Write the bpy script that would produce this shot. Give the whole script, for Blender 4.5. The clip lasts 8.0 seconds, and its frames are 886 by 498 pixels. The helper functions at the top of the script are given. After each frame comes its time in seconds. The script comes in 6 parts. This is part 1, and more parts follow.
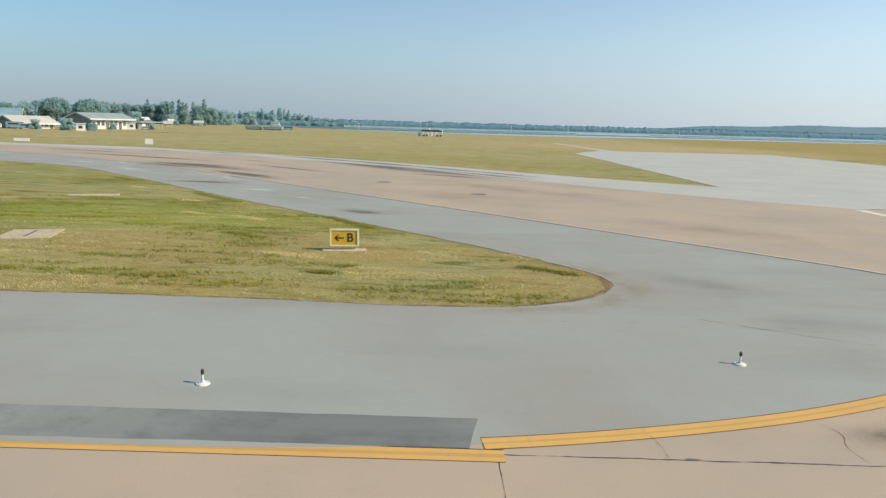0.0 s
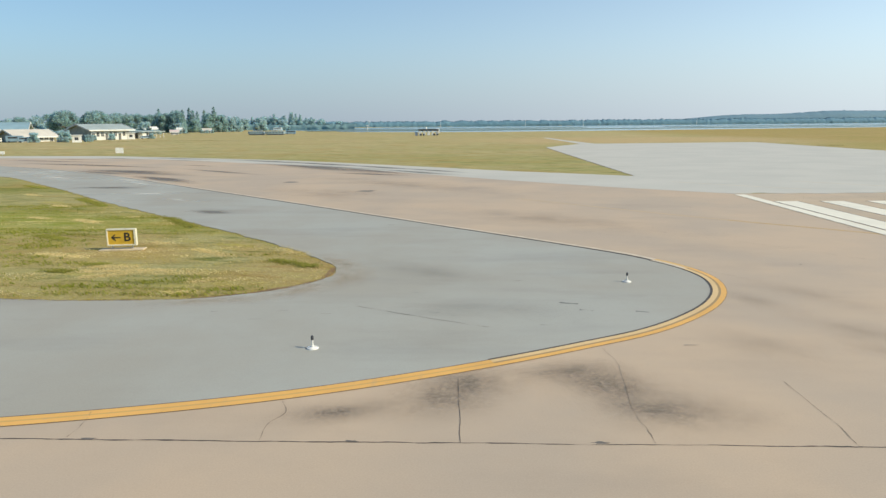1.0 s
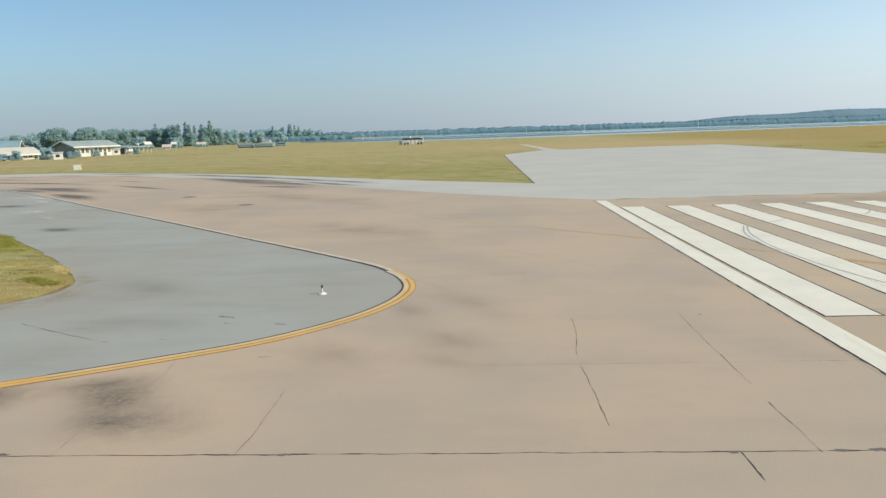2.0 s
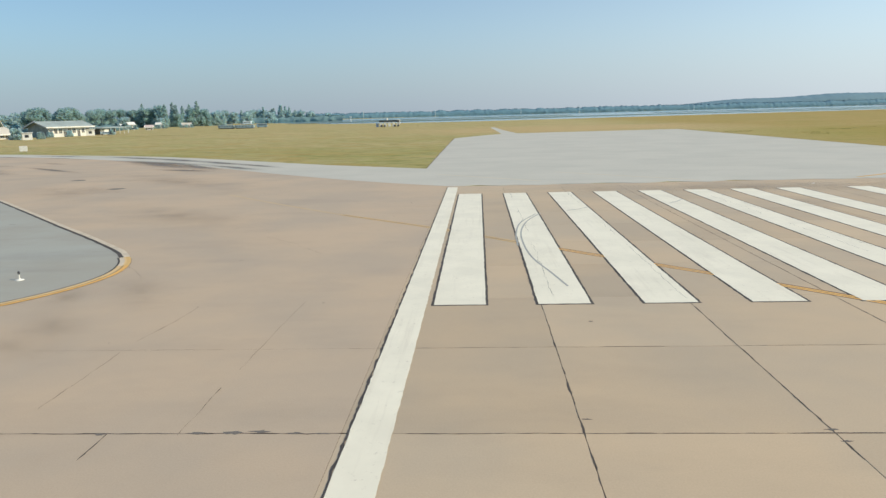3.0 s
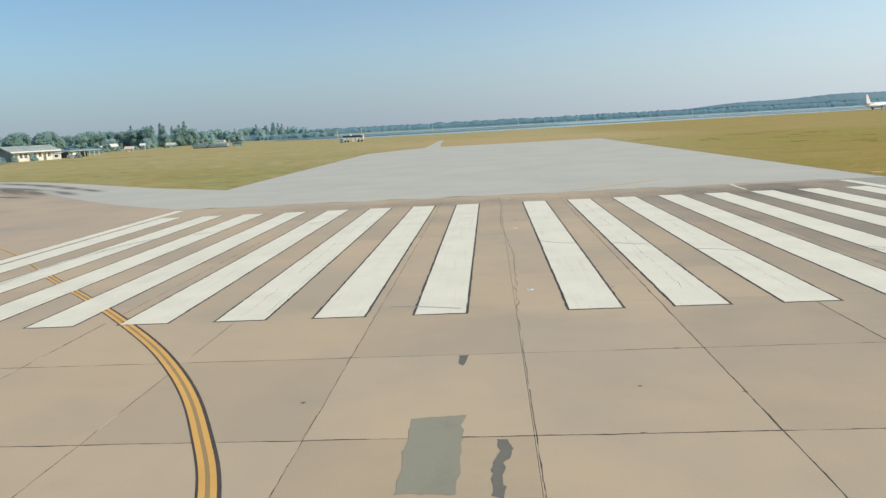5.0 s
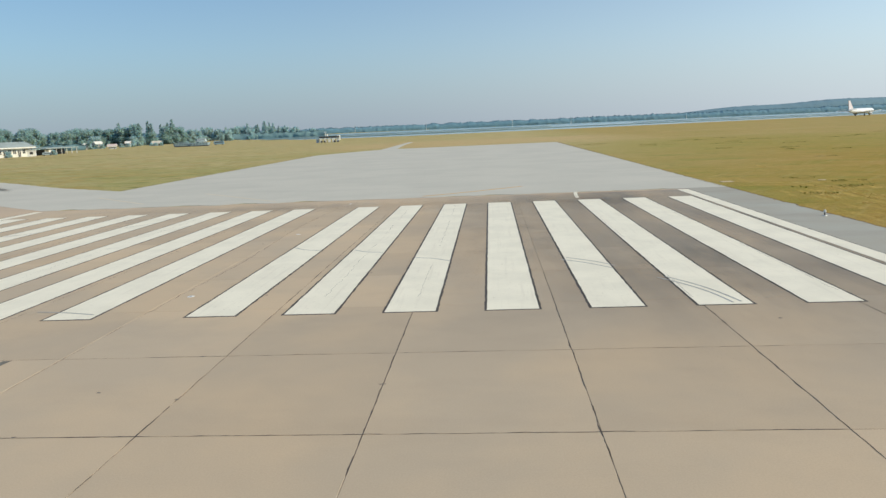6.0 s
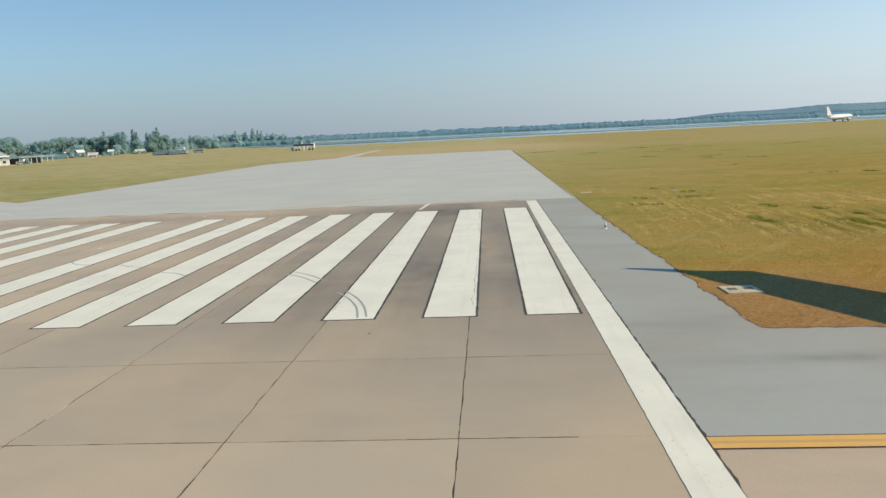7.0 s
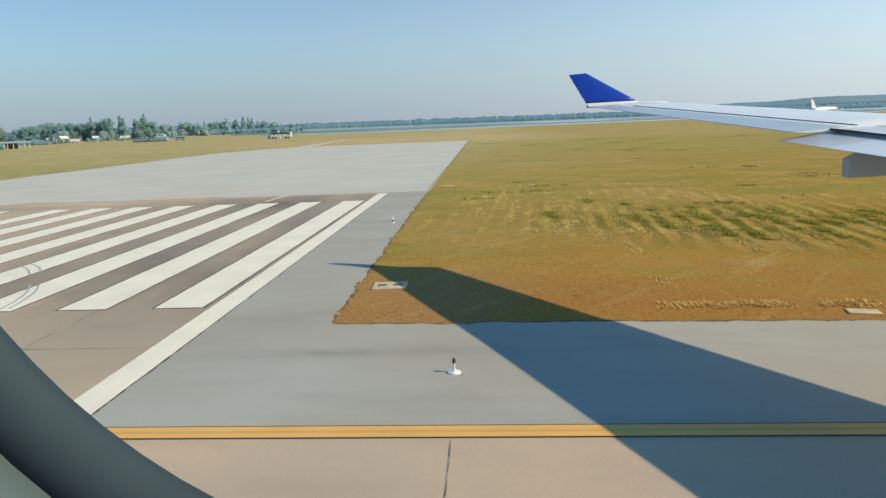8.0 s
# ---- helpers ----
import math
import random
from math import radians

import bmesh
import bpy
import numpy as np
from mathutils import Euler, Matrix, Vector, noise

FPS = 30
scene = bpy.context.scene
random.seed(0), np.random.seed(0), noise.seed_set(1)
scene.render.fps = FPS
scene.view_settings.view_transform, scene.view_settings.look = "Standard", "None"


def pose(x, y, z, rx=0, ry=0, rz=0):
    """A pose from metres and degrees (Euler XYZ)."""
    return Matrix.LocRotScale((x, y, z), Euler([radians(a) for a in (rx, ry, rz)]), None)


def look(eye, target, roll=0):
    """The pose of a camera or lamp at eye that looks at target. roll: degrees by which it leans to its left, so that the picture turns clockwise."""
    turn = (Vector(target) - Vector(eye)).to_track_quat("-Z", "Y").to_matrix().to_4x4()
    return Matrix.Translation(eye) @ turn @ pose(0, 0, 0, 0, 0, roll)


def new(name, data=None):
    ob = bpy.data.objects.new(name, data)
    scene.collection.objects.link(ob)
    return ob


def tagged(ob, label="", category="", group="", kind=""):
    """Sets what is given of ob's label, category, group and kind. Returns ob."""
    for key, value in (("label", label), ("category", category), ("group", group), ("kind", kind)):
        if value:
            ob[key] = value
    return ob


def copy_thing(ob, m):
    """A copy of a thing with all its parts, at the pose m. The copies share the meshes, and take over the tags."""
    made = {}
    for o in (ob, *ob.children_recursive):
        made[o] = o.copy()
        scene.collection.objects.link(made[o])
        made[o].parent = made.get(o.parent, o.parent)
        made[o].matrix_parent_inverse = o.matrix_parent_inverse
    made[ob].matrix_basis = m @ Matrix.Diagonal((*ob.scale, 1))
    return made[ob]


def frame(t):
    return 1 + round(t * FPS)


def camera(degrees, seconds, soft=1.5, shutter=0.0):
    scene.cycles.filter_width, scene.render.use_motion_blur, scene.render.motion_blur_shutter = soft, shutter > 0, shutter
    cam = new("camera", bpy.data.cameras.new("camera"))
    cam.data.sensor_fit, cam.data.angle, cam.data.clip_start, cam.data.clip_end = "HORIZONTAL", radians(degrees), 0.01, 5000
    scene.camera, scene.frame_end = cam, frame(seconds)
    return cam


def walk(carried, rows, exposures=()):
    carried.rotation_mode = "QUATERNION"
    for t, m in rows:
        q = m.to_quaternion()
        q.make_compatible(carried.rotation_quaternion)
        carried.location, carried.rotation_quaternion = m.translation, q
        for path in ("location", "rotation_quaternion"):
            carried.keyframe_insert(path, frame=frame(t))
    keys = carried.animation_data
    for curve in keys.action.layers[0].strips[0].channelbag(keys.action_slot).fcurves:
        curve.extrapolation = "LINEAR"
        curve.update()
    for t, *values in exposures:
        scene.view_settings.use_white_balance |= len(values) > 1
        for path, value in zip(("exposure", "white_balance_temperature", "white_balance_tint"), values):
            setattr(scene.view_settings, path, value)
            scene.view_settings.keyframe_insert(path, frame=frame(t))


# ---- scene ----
cam = camera(65.8, 8.0, soft=1.4)
PATH = [
    (0, (-65.874, -22.352, 6.43), (-65.883, -20.384, 6.073), 1.6),
    (0.3, (-62.336, -22.506, 6.396), (-62.358, -20.540, 6.029), 1.0),
    (0.5, (-59.673, -22.397, 6.384), (-59.747, -20.436, 5.998), -1.3),
    (0.8, (-55.584, -22.546, 6.395), (-55.683, -20.585, 6.016), -1.9),
    (1, (-52.992, -22.461, 6.301), (-53.071, -20.496, 5.941), -0.5),
    (1.2, (-50.307, -22.546, 6.353), (-50.394, -20.576, 6.018), -1.6),
    (1.5, (-46.761, -22.533, 6.344), (-46.864, -20.562, 6.021), -1.8),
    (1.7, (-44.153, -22.56, 6.377), (-44.262, -20.588, 6.063), -2.1),
    (2.8, (-29.875, -22.708, 6.474), (-29.971, -20.76, 6.03), -0.6),
    (3, (-27.172, -22.791, 6.501), (-27.28, -20.832, 6.112), -1.5),
    (3.2, (-24.437, -23.171, 6.625), (-24.556, -21.209, 6.255), -2.3),
    (3.5, (-20.725, -22.975, 6.563), (-20.846, -21.014, 6.187), -2.1),
    (3.7, (-18.198, -23.035, 6.581), (-18.325, -21.070, 6.228), -2.9),
    (4, (-13.923, -23.091, 6.628), (-14.067, -21.128, 6.275), -3.1),
    (4.2, (-11.177, -23.098, 6.631), (-11.325, -21.136, 6.273), -3.5),
    (5.3, (3.249, -23.159, 6.438), (3.1, -21.196, 6.087), -3.0),
    (5.5, (6.018, -23.124, 6.42), (5.866, -21.16, 6.074), -3.0),
    (5.8, (10.264, -23.186, 6.429), (10.113, -21.224, 6.073), -2.9),
    (6, (12.876, -23.086, 6.359), (12.73, -21.122, 6.005), -2.5),
    (6.2, (15.607, -23.152, 6.356), (15.460, -21.188, 6.012), -2.6),
    (6.5, (19.016, -23.056, 6.343), (18.874, -21.091, 5.999), -2.6),
    (6.8, (23.177, -23.079, 6.383), (23.042, -21.116, 6.026), -2.5),
    (7, (25.813, -23.151, 6.364), (25.674, -21.184, 6.028), -2.7),
    (7.2, (28.581, -23.025, 6.373), (28.439, -21.059, 6.034), -2.8),
    (7.5, (32.253, -23.175, 6.316), (32.117, -21.212, 5.959), -2.4),
    (7.7, (34.775, -23.107, 6.250), (34.632, -21.144, 5.897), -2.4),
    (8, (39.088, -23.023, 6.209), (38.949, -21.062, 5.842), -2.2),
]
walk(cam, [(t, look(eye, target, roll)) for t, eye, target, roll in PATH],
     exposures=[(0.0, 0.10), (1.0, 0.18), (1.7, 0.10), (3.5, 0.08), (5.5, 0.02), (6.5, 0.0), (8.0, 0.08)])

# ---- light ----
SUN_DIR = Vector((10.8, -2.6, 7.8)).normalized()
sun_el = math.asin(SUN_DIR.z)
sun_az = math.atan2(SUN_DIR.x, SUN_DIR.y)

world = bpy.data.worlds.new("sky")
scene.world = world
world.use_nodes = True
wn, wl = world.node_tree.nodes, world.node_tree.links
wn.clear()
sky = wn.new("ShaderNodeTexSky")
sky.sky_type = "NISHITA"
sky.sun_disc = False
sky.sun_elevation = sun_el
sky.sun_rotation = sun_az
sky.air_density = 1.0
sky.dust_density = 1.15
sky.ozone_density = 4.0
bg = wn.new("ShaderNodeBackground")
bg.inputs["Strength"].default_value = 0.127
wout = wn.new("ShaderNodeOutputWorld")


def sky_mix(blend, fac, a, b):
    """Two sky colours put together."""
    node = wn.new("ShaderNodeMix")
    node.data_type, node.blend_type = "RGBA", blend
    for value, key in ((fac, 0), (a, 6), (b, 7)):
        if isinstance(value, (float, tuple)):
            node.inputs[key].default_value = value
        else:
            wl.new(value, node.inputs[key])
    return node.outputs[2]


def sky_range(value, lo, hi, out_lo, out_hi):
    node = wn.new("ShaderNodeMapRange")
    node.interpolation_type = "SMOOTHSTEP"
    for key, v in ((1, lo), (2, hi), (3, out_lo), (4, out_hi)):
        node.inputs[key].default_value = v
    wl.new(value, node.inputs[0])
    return node.outputs[0]


up = wn.new("ShaderNodeTexCoord").outputs["Generated"]
up_xyz = wn.new("ShaderNodeSeparateXYZ")
wl.new(up, up_xyz.inputs[0])
to_sun = wn.new("ShaderNodeVectorMath")
to_sun.operation = "DOT_PRODUCT"
to_sun.inputs[1].default_value = SUN_DIR
wl.new(up, to_sun.inputs[0])
# low white haze that thins out upwards into a clear deep blue, brighter towards the sun
low = sky_range(up_xyz.outputs[2], 0.0, 0.42, 1.0, 0.0)
clear = sky_range(up_xyz.outputs[2], 0.10, 0.75, 1.0, 0.0)
colour = sky_mix("MULTIPLY", 1.0, sky.outputs["Color"], (0.72, 1.02, 1.17, 1))
colour = sky_mix("MULTIPLY", 1.0, colour, sky_mix("MIX", clear, (0.42, 0.93, 1.06, 1), (0.94, 0.96, 0.87, 1)))
hazy = wn.new("ShaderNodeMath")
hazy.operation = "MULTIPLY"
hazy.inputs[1].default_value = 0.46
wl.new(low, hazy.inputs[0])
colour = sky_mix("MIX", hazy.outputs[0], colour, (3.75, 3.95, 4.35, 1))
band = wn.new("ShaderNodeMath")
band.operation = "MULTIPLY"
band.inputs[1].default_value = 0.62
wl.new(sky_range(up_xyz.outputs[2], 0.0, 0.13, 1.0, 0.0), band.inputs[0])
colour = sky_mix("MIX", band.outputs[0], colour, (2.62, 3.22, 3.98, 1))
glow = wn.new("ShaderNodeMath")
glow.operation = "MULTIPLY"
wl.new(low, glow.inputs[0])
wl.new(sky_range(to_sun.outputs["Value"], -0.55, 0.75, 0.0, 1.0), glow.inputs[1])
colour = sky_mix("ADD", glow.outputs[0], colour, (2.95, 2.95, 2.85, 1))
wl.new(colour, bg.inputs["Color"])
wl.new(bg.outputs["Background"], wout.inputs["Surface"])

sun_data = bpy.data.lights.new("sun", "SUN")
sun_data.energy = 4.75
sun_data.angle = radians(0.53)
sun_data.color = (0.985, 0.825, 0.565)
sun = new("sun", sun_data)
sun.matrix_world = look((0, 0, 60), Vector((0, 0, 60)) - SUN_DIR)


# ---- materials ----
def ramp(nt, fac, stops):
    node = nt.nodes.new("ShaderNodeValToRGB")
    el = node.color_ramp.elements
    while len(el) < len(stops):
        el.new(0.5)
    for e, (p, c) in zip(el, stops):
        e.position, e.color = p, (*c, 1) if len(c) == 3 else c
    nt.links.new(fac, node.inputs["Fac"])
    return node.outputs["Color"]


def noise_tex(nt, vec, scale, detail=4.0, rough=0.6, distort=0.0):
    node = nt.nodes.new("ShaderNodeTexNoise")
    node.inputs["Scale"].default_value = scale
    node.inputs["Detail"].default_value = detail
    node.inputs["Roughness"].default_value = rough
    node.inputs["Distortion"].default_value = distort
    nt.links.new(vec, node.inputs["Vector"])
    return node.outputs["Fac"]


def mixed(nt, a, b, fac, kind="MIX"):
    node = nt.nodes.new("ShaderNodeMix")
    node.data_type, node.blend_type = "RGBA", kind
    for value, key in ((fac, 0), (a, 6), (b, 7)):
        if isinstance(value, (int, float)):
            node.inputs[key].default_value = value
        elif isinstance(value, tuple):
            node.inputs[key].default_value = (*value, 1)
        else:
            nt.links.new(value, node.inputs[key])
    return node.outputs[2]


def maths(nt, op, a, b=0.5, clamp=False):
    node = nt.nodes.new("ShaderNodeMath")
    node.operation, node.use_clamp = op, clamp
    for value, key in ((a, 0), (b, 1)):
        if isinstance(value, (int, float)):
            node.inputs[key].default_value = value
        else:
            nt.links.new(value, node.inputs[key])
    return node.outputs[0]


def place_vec(nt, stretch=(1, 1, 1), turn=0.0, local=False, centre=None):
    """Metres of the world, or of the object, as a texture vector: moved, turned, then stretched."""
    if local:
        out = nt.nodes.new("ShaderNodeTexCoord").outputs["Object"]
    else:
        out = nt.nodes.new("ShaderNodeNewGeometry").outputs["Position"]
    if centre:
        move = nt.nodes.new("ShaderNodeVectorMath")
        move.operation = "SUBTRACT"
        move.inputs[1].default_value = centre
        nt.links.new(out, move.inputs[0])
        out = move.outputs[0]
    if turn:
        node = nt.nodes.new("ShaderNodeMapping")
        node.inputs["Rotation"].default_value = (0, 0, turn)
        nt.links.new(out, node.inputs["Vector"])
        out = node.outputs["Vector"]
    node = nt.nodes.new("ShaderNodeMapping")
    node.inputs["Scale"].default_value = stretch
    nt.links.new(out, node.inputs["Vector"])
    return node.outputs["Vector"]


def base_mat(name, rough=0.8, metal=0.0):
    m = bpy.data.materials.new(name)
    m.use_nodes = True
    b = m.node_tree.nodes["Principled BSDF"]
    b.inputs["Roughness"].default_value = rough
    b.inputs["Metallic"].default_value = metal
    return m, m.node_tree, b


def bumped(nt, b, height, strength=0.3, distance=0.02):
    node = nt.nodes.new("ShaderNodeBump")
    node.inputs["Strength"].default_value = strength
    node.inputs["Distance"].default_value = distance
    nt.links.new(height, node.inputs["Height"])
    nt.links.new(node.outputs["Normal"], b.inputs["Normal"])


def paint(name, colour, rough=0.5, metal=0.0, grime=0.25, scale=1.5, local=True):
    """Paint, plastic or metal with faint grime and wear."""
    m, nt, b = base_mat(name, rough, metal)
    v = place_vec(nt, local=local)
    n1 = noise_tex(nt, v, scale, 5)
    n2 = noise_tex(nt, v, scale * 14, 3)
    dark = tuple(c * (1 - grime) for c in colour)
    c = mixed(nt, dark, colour, ramp(nt, n1, [(0.35, (0, 0, 0)), (0.62, (1, 1, 1))]))
    c = mixed(nt, c, dark, maths(nt, "MULTIPLY", n2, 0.35))
    nt.links.new(c, b.inputs["Base Color"])
    return m


def pavement(name, colour, tint, per_piece=0.0, rubber=None, streak=(1, 1, 1), streak_dark=0.15, rough=0.85, cloud=0.2):
    """Concrete or old asphalt: cloudy patches, streaks, grain and small pits."""
    m, nt, b = base_mat(name, rough)
    v = place_vec(nt)
    big = noise_tex(nt, v, 0.11, 5, 0.55)
    mid = noise_tex(nt, v, 0.9, 5, 0.65)
    fine = noise_tex(nt, v, 26, 3, 0.7)
    long = noise_tex(nt, place_vec(nt, streak), 0.35, 5, 0.6)
    c = mixed(nt, colour, tint, ramp(nt, big, [(0.40, (0, 0, 0)), (0.60, (1, 1, 1))]))
    dark = tuple(x * (1 - cloud * 2) for x in colour)
    c = mixed(nt, c, dark, maths(nt, "MULTIPLY", ramp(nt, mid, [(0.5, (0, 0, 0)), (0.85, (1, 1, 1))]), cloud * 2))
    c = mixed(nt, c, (0.10, 0.10, 0.10), maths(nt, "MULTIPLY", ramp(nt, long, [(0.52, (0, 0, 0)), (0.75, (1, 1, 1))]), streak_dark))
    c = mixed(nt, c, (0.5, 0.5, 0.5), 0.16, "OVERLAY")
    if rubber:
        sep = nt.nodes.new("ShaderNodeSeparateXYZ")
        nt.links.new(nt.nodes.new("ShaderNodeNewGeometry").outputs["Position"], sep.inputs[0])
        fac = None
        for axis, start, end in (("X", 6, 22), ("Y", -9, 4)):
            node = nt.nodes.new("ShaderNodeMapRange")
            node.inputs["From Min"].default_value, node.inputs["From Max"].default_value = start, end
            nt.links.new(sep.outputs[axis], node.inputs["Value"])
            fac = maths(nt, "MULTIPLY", fac, node.outputs["Result"]) if fac else node.outputs["Result"]
        blot = ramp(nt, noise_tex(nt, place_vec(nt, (1, 0.25, 1)), 0.3, 5, 0.6), [(0.3, (0.35, 0.35, 0.35)), (0.65, (1, 1, 1))])
        c = mixed(nt, c, rubber, maths(nt, "MULTIPLY", maths(nt, "MULTIPLY", fac, blot), 0.92))
    grain = ramp(nt, fine, [(0.3, (0.94, 0.94, 0.94)), (0.7, (1.05, 1.05, 1.05))])
    c = mixed(nt, c, grain, 1.0, "MULTIPLY")
    if per_piece:
        rnd = nt.nodes.new("ShaderNodeObjectInfo").outputs["Random"]
        shade = ramp(nt, rnd, [(0, (1 - per_piece,) * 3), (1, (1 + per_piece * 0.6,) * 3)])
        c = mixed(nt, c, shade, 1.0, "MULTIPLY")
    nt.links.new(c, b.inputs["Base Color"])
    bumped(nt, b, fine, 0.12, 0.006)
    return m


M_SLAB = pavement("slab_concrete", (0.50, 0.378, 0.250), (0.43, 0.342, 0.244), per_piece=0.08, rubber=(0.205, 0.178, 0.143), streak=(0.3, 0.8, 1), streak_dark=0.12, cloud=0.1)
M_CONC = pavement("taxi_concrete", (0.49, 0.369, 0.254), (0.425, 0.335, 0.246), streak=(0.3, 0.8, 1), streak_dark=0.14, cloud=0.11)
M_ASPH = pavement("worn_asphalt", (0.36, 0.352, 0.305), (0.335, 0.312, 0.258), streak=(0.25, 1, 1), streak_dark=0.22, cloud=0.12)
M_PAD = pavement("pale_asphalt", (0.505, 0.475, 0.405), (0.47, 0.445, 0.38), streak=(0.2, 0.9, 1), streak_dark=0.1, cloud=0.08)
M_PATCH = pavement("fresh_asphalt", (0.19, 0.19, 0.172), (0.29, 0.283, 0.25), streak=(0.25, 2.0, 1), streak_dark=0.65, cloud=0.3)
M_SLABPATCH = pavement("olive_mortar_patch", (0.285, 0.265, 0.195), (0.235, 0.225, 0.17), cloud=0.2, streak=(2.0, 0.4, 1), streak_dark=0.25)
M_SLABPATCH_DARK = pavement("dark_mortar_patch", (0.17, 0.155, 0.125), (0.13, 0.12, 0.10), cloud=0.25)
M_SPALL = pavement("broken_concrete", (0.12, 0.105, 0.09), (0.16, 0.14, 0.12), cloud=0.2)
M_SOIL = pavement("red_brown_soil", (0.24, 0.14, 0.06), (0.20, 0.125, 0.055), cloud=0.3, rough=0.95)
M_CRUMBLE = pavement("crumbled_dirty_edge", (0.12, 0.075, 0.045), (0.16, 0.10, 0.055), cloud=0.3, rough=0.95)
M_STRAW_EDGE = pavement("bleached_straw", (0.52, 0.43, 0.22), (0.44, 0.35, 0.16), cloud=0.25, rough=0.95)
M_JOINT = paint("joint_sealant", (0.09, 0.072, 0.06), 0.9, grime=0.4, local=False)
M_SEALANT = paint("dusty_sealant", (0.13, 0.10, 0.075), 0.9, grime=0.4, local=False)
M_BLACK = paint("black_border_paint", (0.085, 0.07, 0.06), 0.85, grime=0.4, local=False)


def marking(name, colour, under, worn=0.5):
    """Road paint: worn through in specks and faint tyre streaks."""
    m, nt, b = base_mat(name, 0.7)
    v = place_vec(nt)
    wear = noise_tex(nt, v, 5.0, 6, 0.75)
    cloud = noise_tex(nt, v, 0.5, 4, 0.6)
    streak = noise_tex(nt, place_vec(nt, (2.5, 0.12, 1)), 1.6, 4, 0.6)
    c = mixed(nt, colour, tuple(x * 0.91 for x in colour), ramp(nt, cloud, [(0.4, (0, 0, 0)), (0.65, (1, 1, 1))]))
    c = mixed(nt, c, under, maths(nt, "MULTIPLY", ramp(nt, streak, [(0.55, (0, 0, 0)), (0.8, (1, 1, 1))]), worn * 0.5))
    c = mixed(nt, c, under, maths(nt, "MULTIPLY", ramp(nt, wear, [(0.6, (0, 0, 0)), (0.68, (1, 1, 1))]), worn))
    nt.links.new(c, b.inputs["Base Color"])
    return m


M_WHITE = marking("white_marking", (0.79, 0.73, 0.585), (0.45, 0.38, 0.3), 0.6)
M_YELLOW = marking("yellow_marking", (0.73, 0.40, 0.10), (0.44, 0.31, 0.17), 0.75)
M_FAINT = marking("nearly_gone_yellow", (0.50, 0.37, 0.22), (0.46, 0.365, 0.262), 0.9)
M_FADED = marking("sun_faded_yellow", (0.64, 0.405, 0.14), (0.46, 0.35, 0.22), 0.7)
M_OCHRE = marking("dirty_ochre_middle", (0.36, 0.235, 0.10), (0.30, 0.22, 0.13), 0.8)
M_PALEYELLOW = marking("bleached_yellow_band", (0.68, 0.47, 0.22), (0.50, 0.38, 0.24), 0.8)
M_PADLINE = marking("bleached_yellow", (0.56, 0.485, 0.36), (0.50, 0.47, 0.40), 0.9)
M_LIP = paint("pale_concrete_lip", (0.66, 0.55, 0.41), 0.85, grime=0.3, scale=2, local=False)
M_GAPLINE = marking("worn_line_middle", (0.30, 0.235, 0.16), (0.40, 0.31, 0.22), 0.7)
M_TYRE = marking("tyre_rubber", (0.36, 0.35, 0.32), (0.62, 0.6, 0.54), 0.9)
M_YELLOW_OLD = marking("faded_yellow", (0.58, 0.34, 0.10), (0.38, 0.29, 0.19), 0.85)


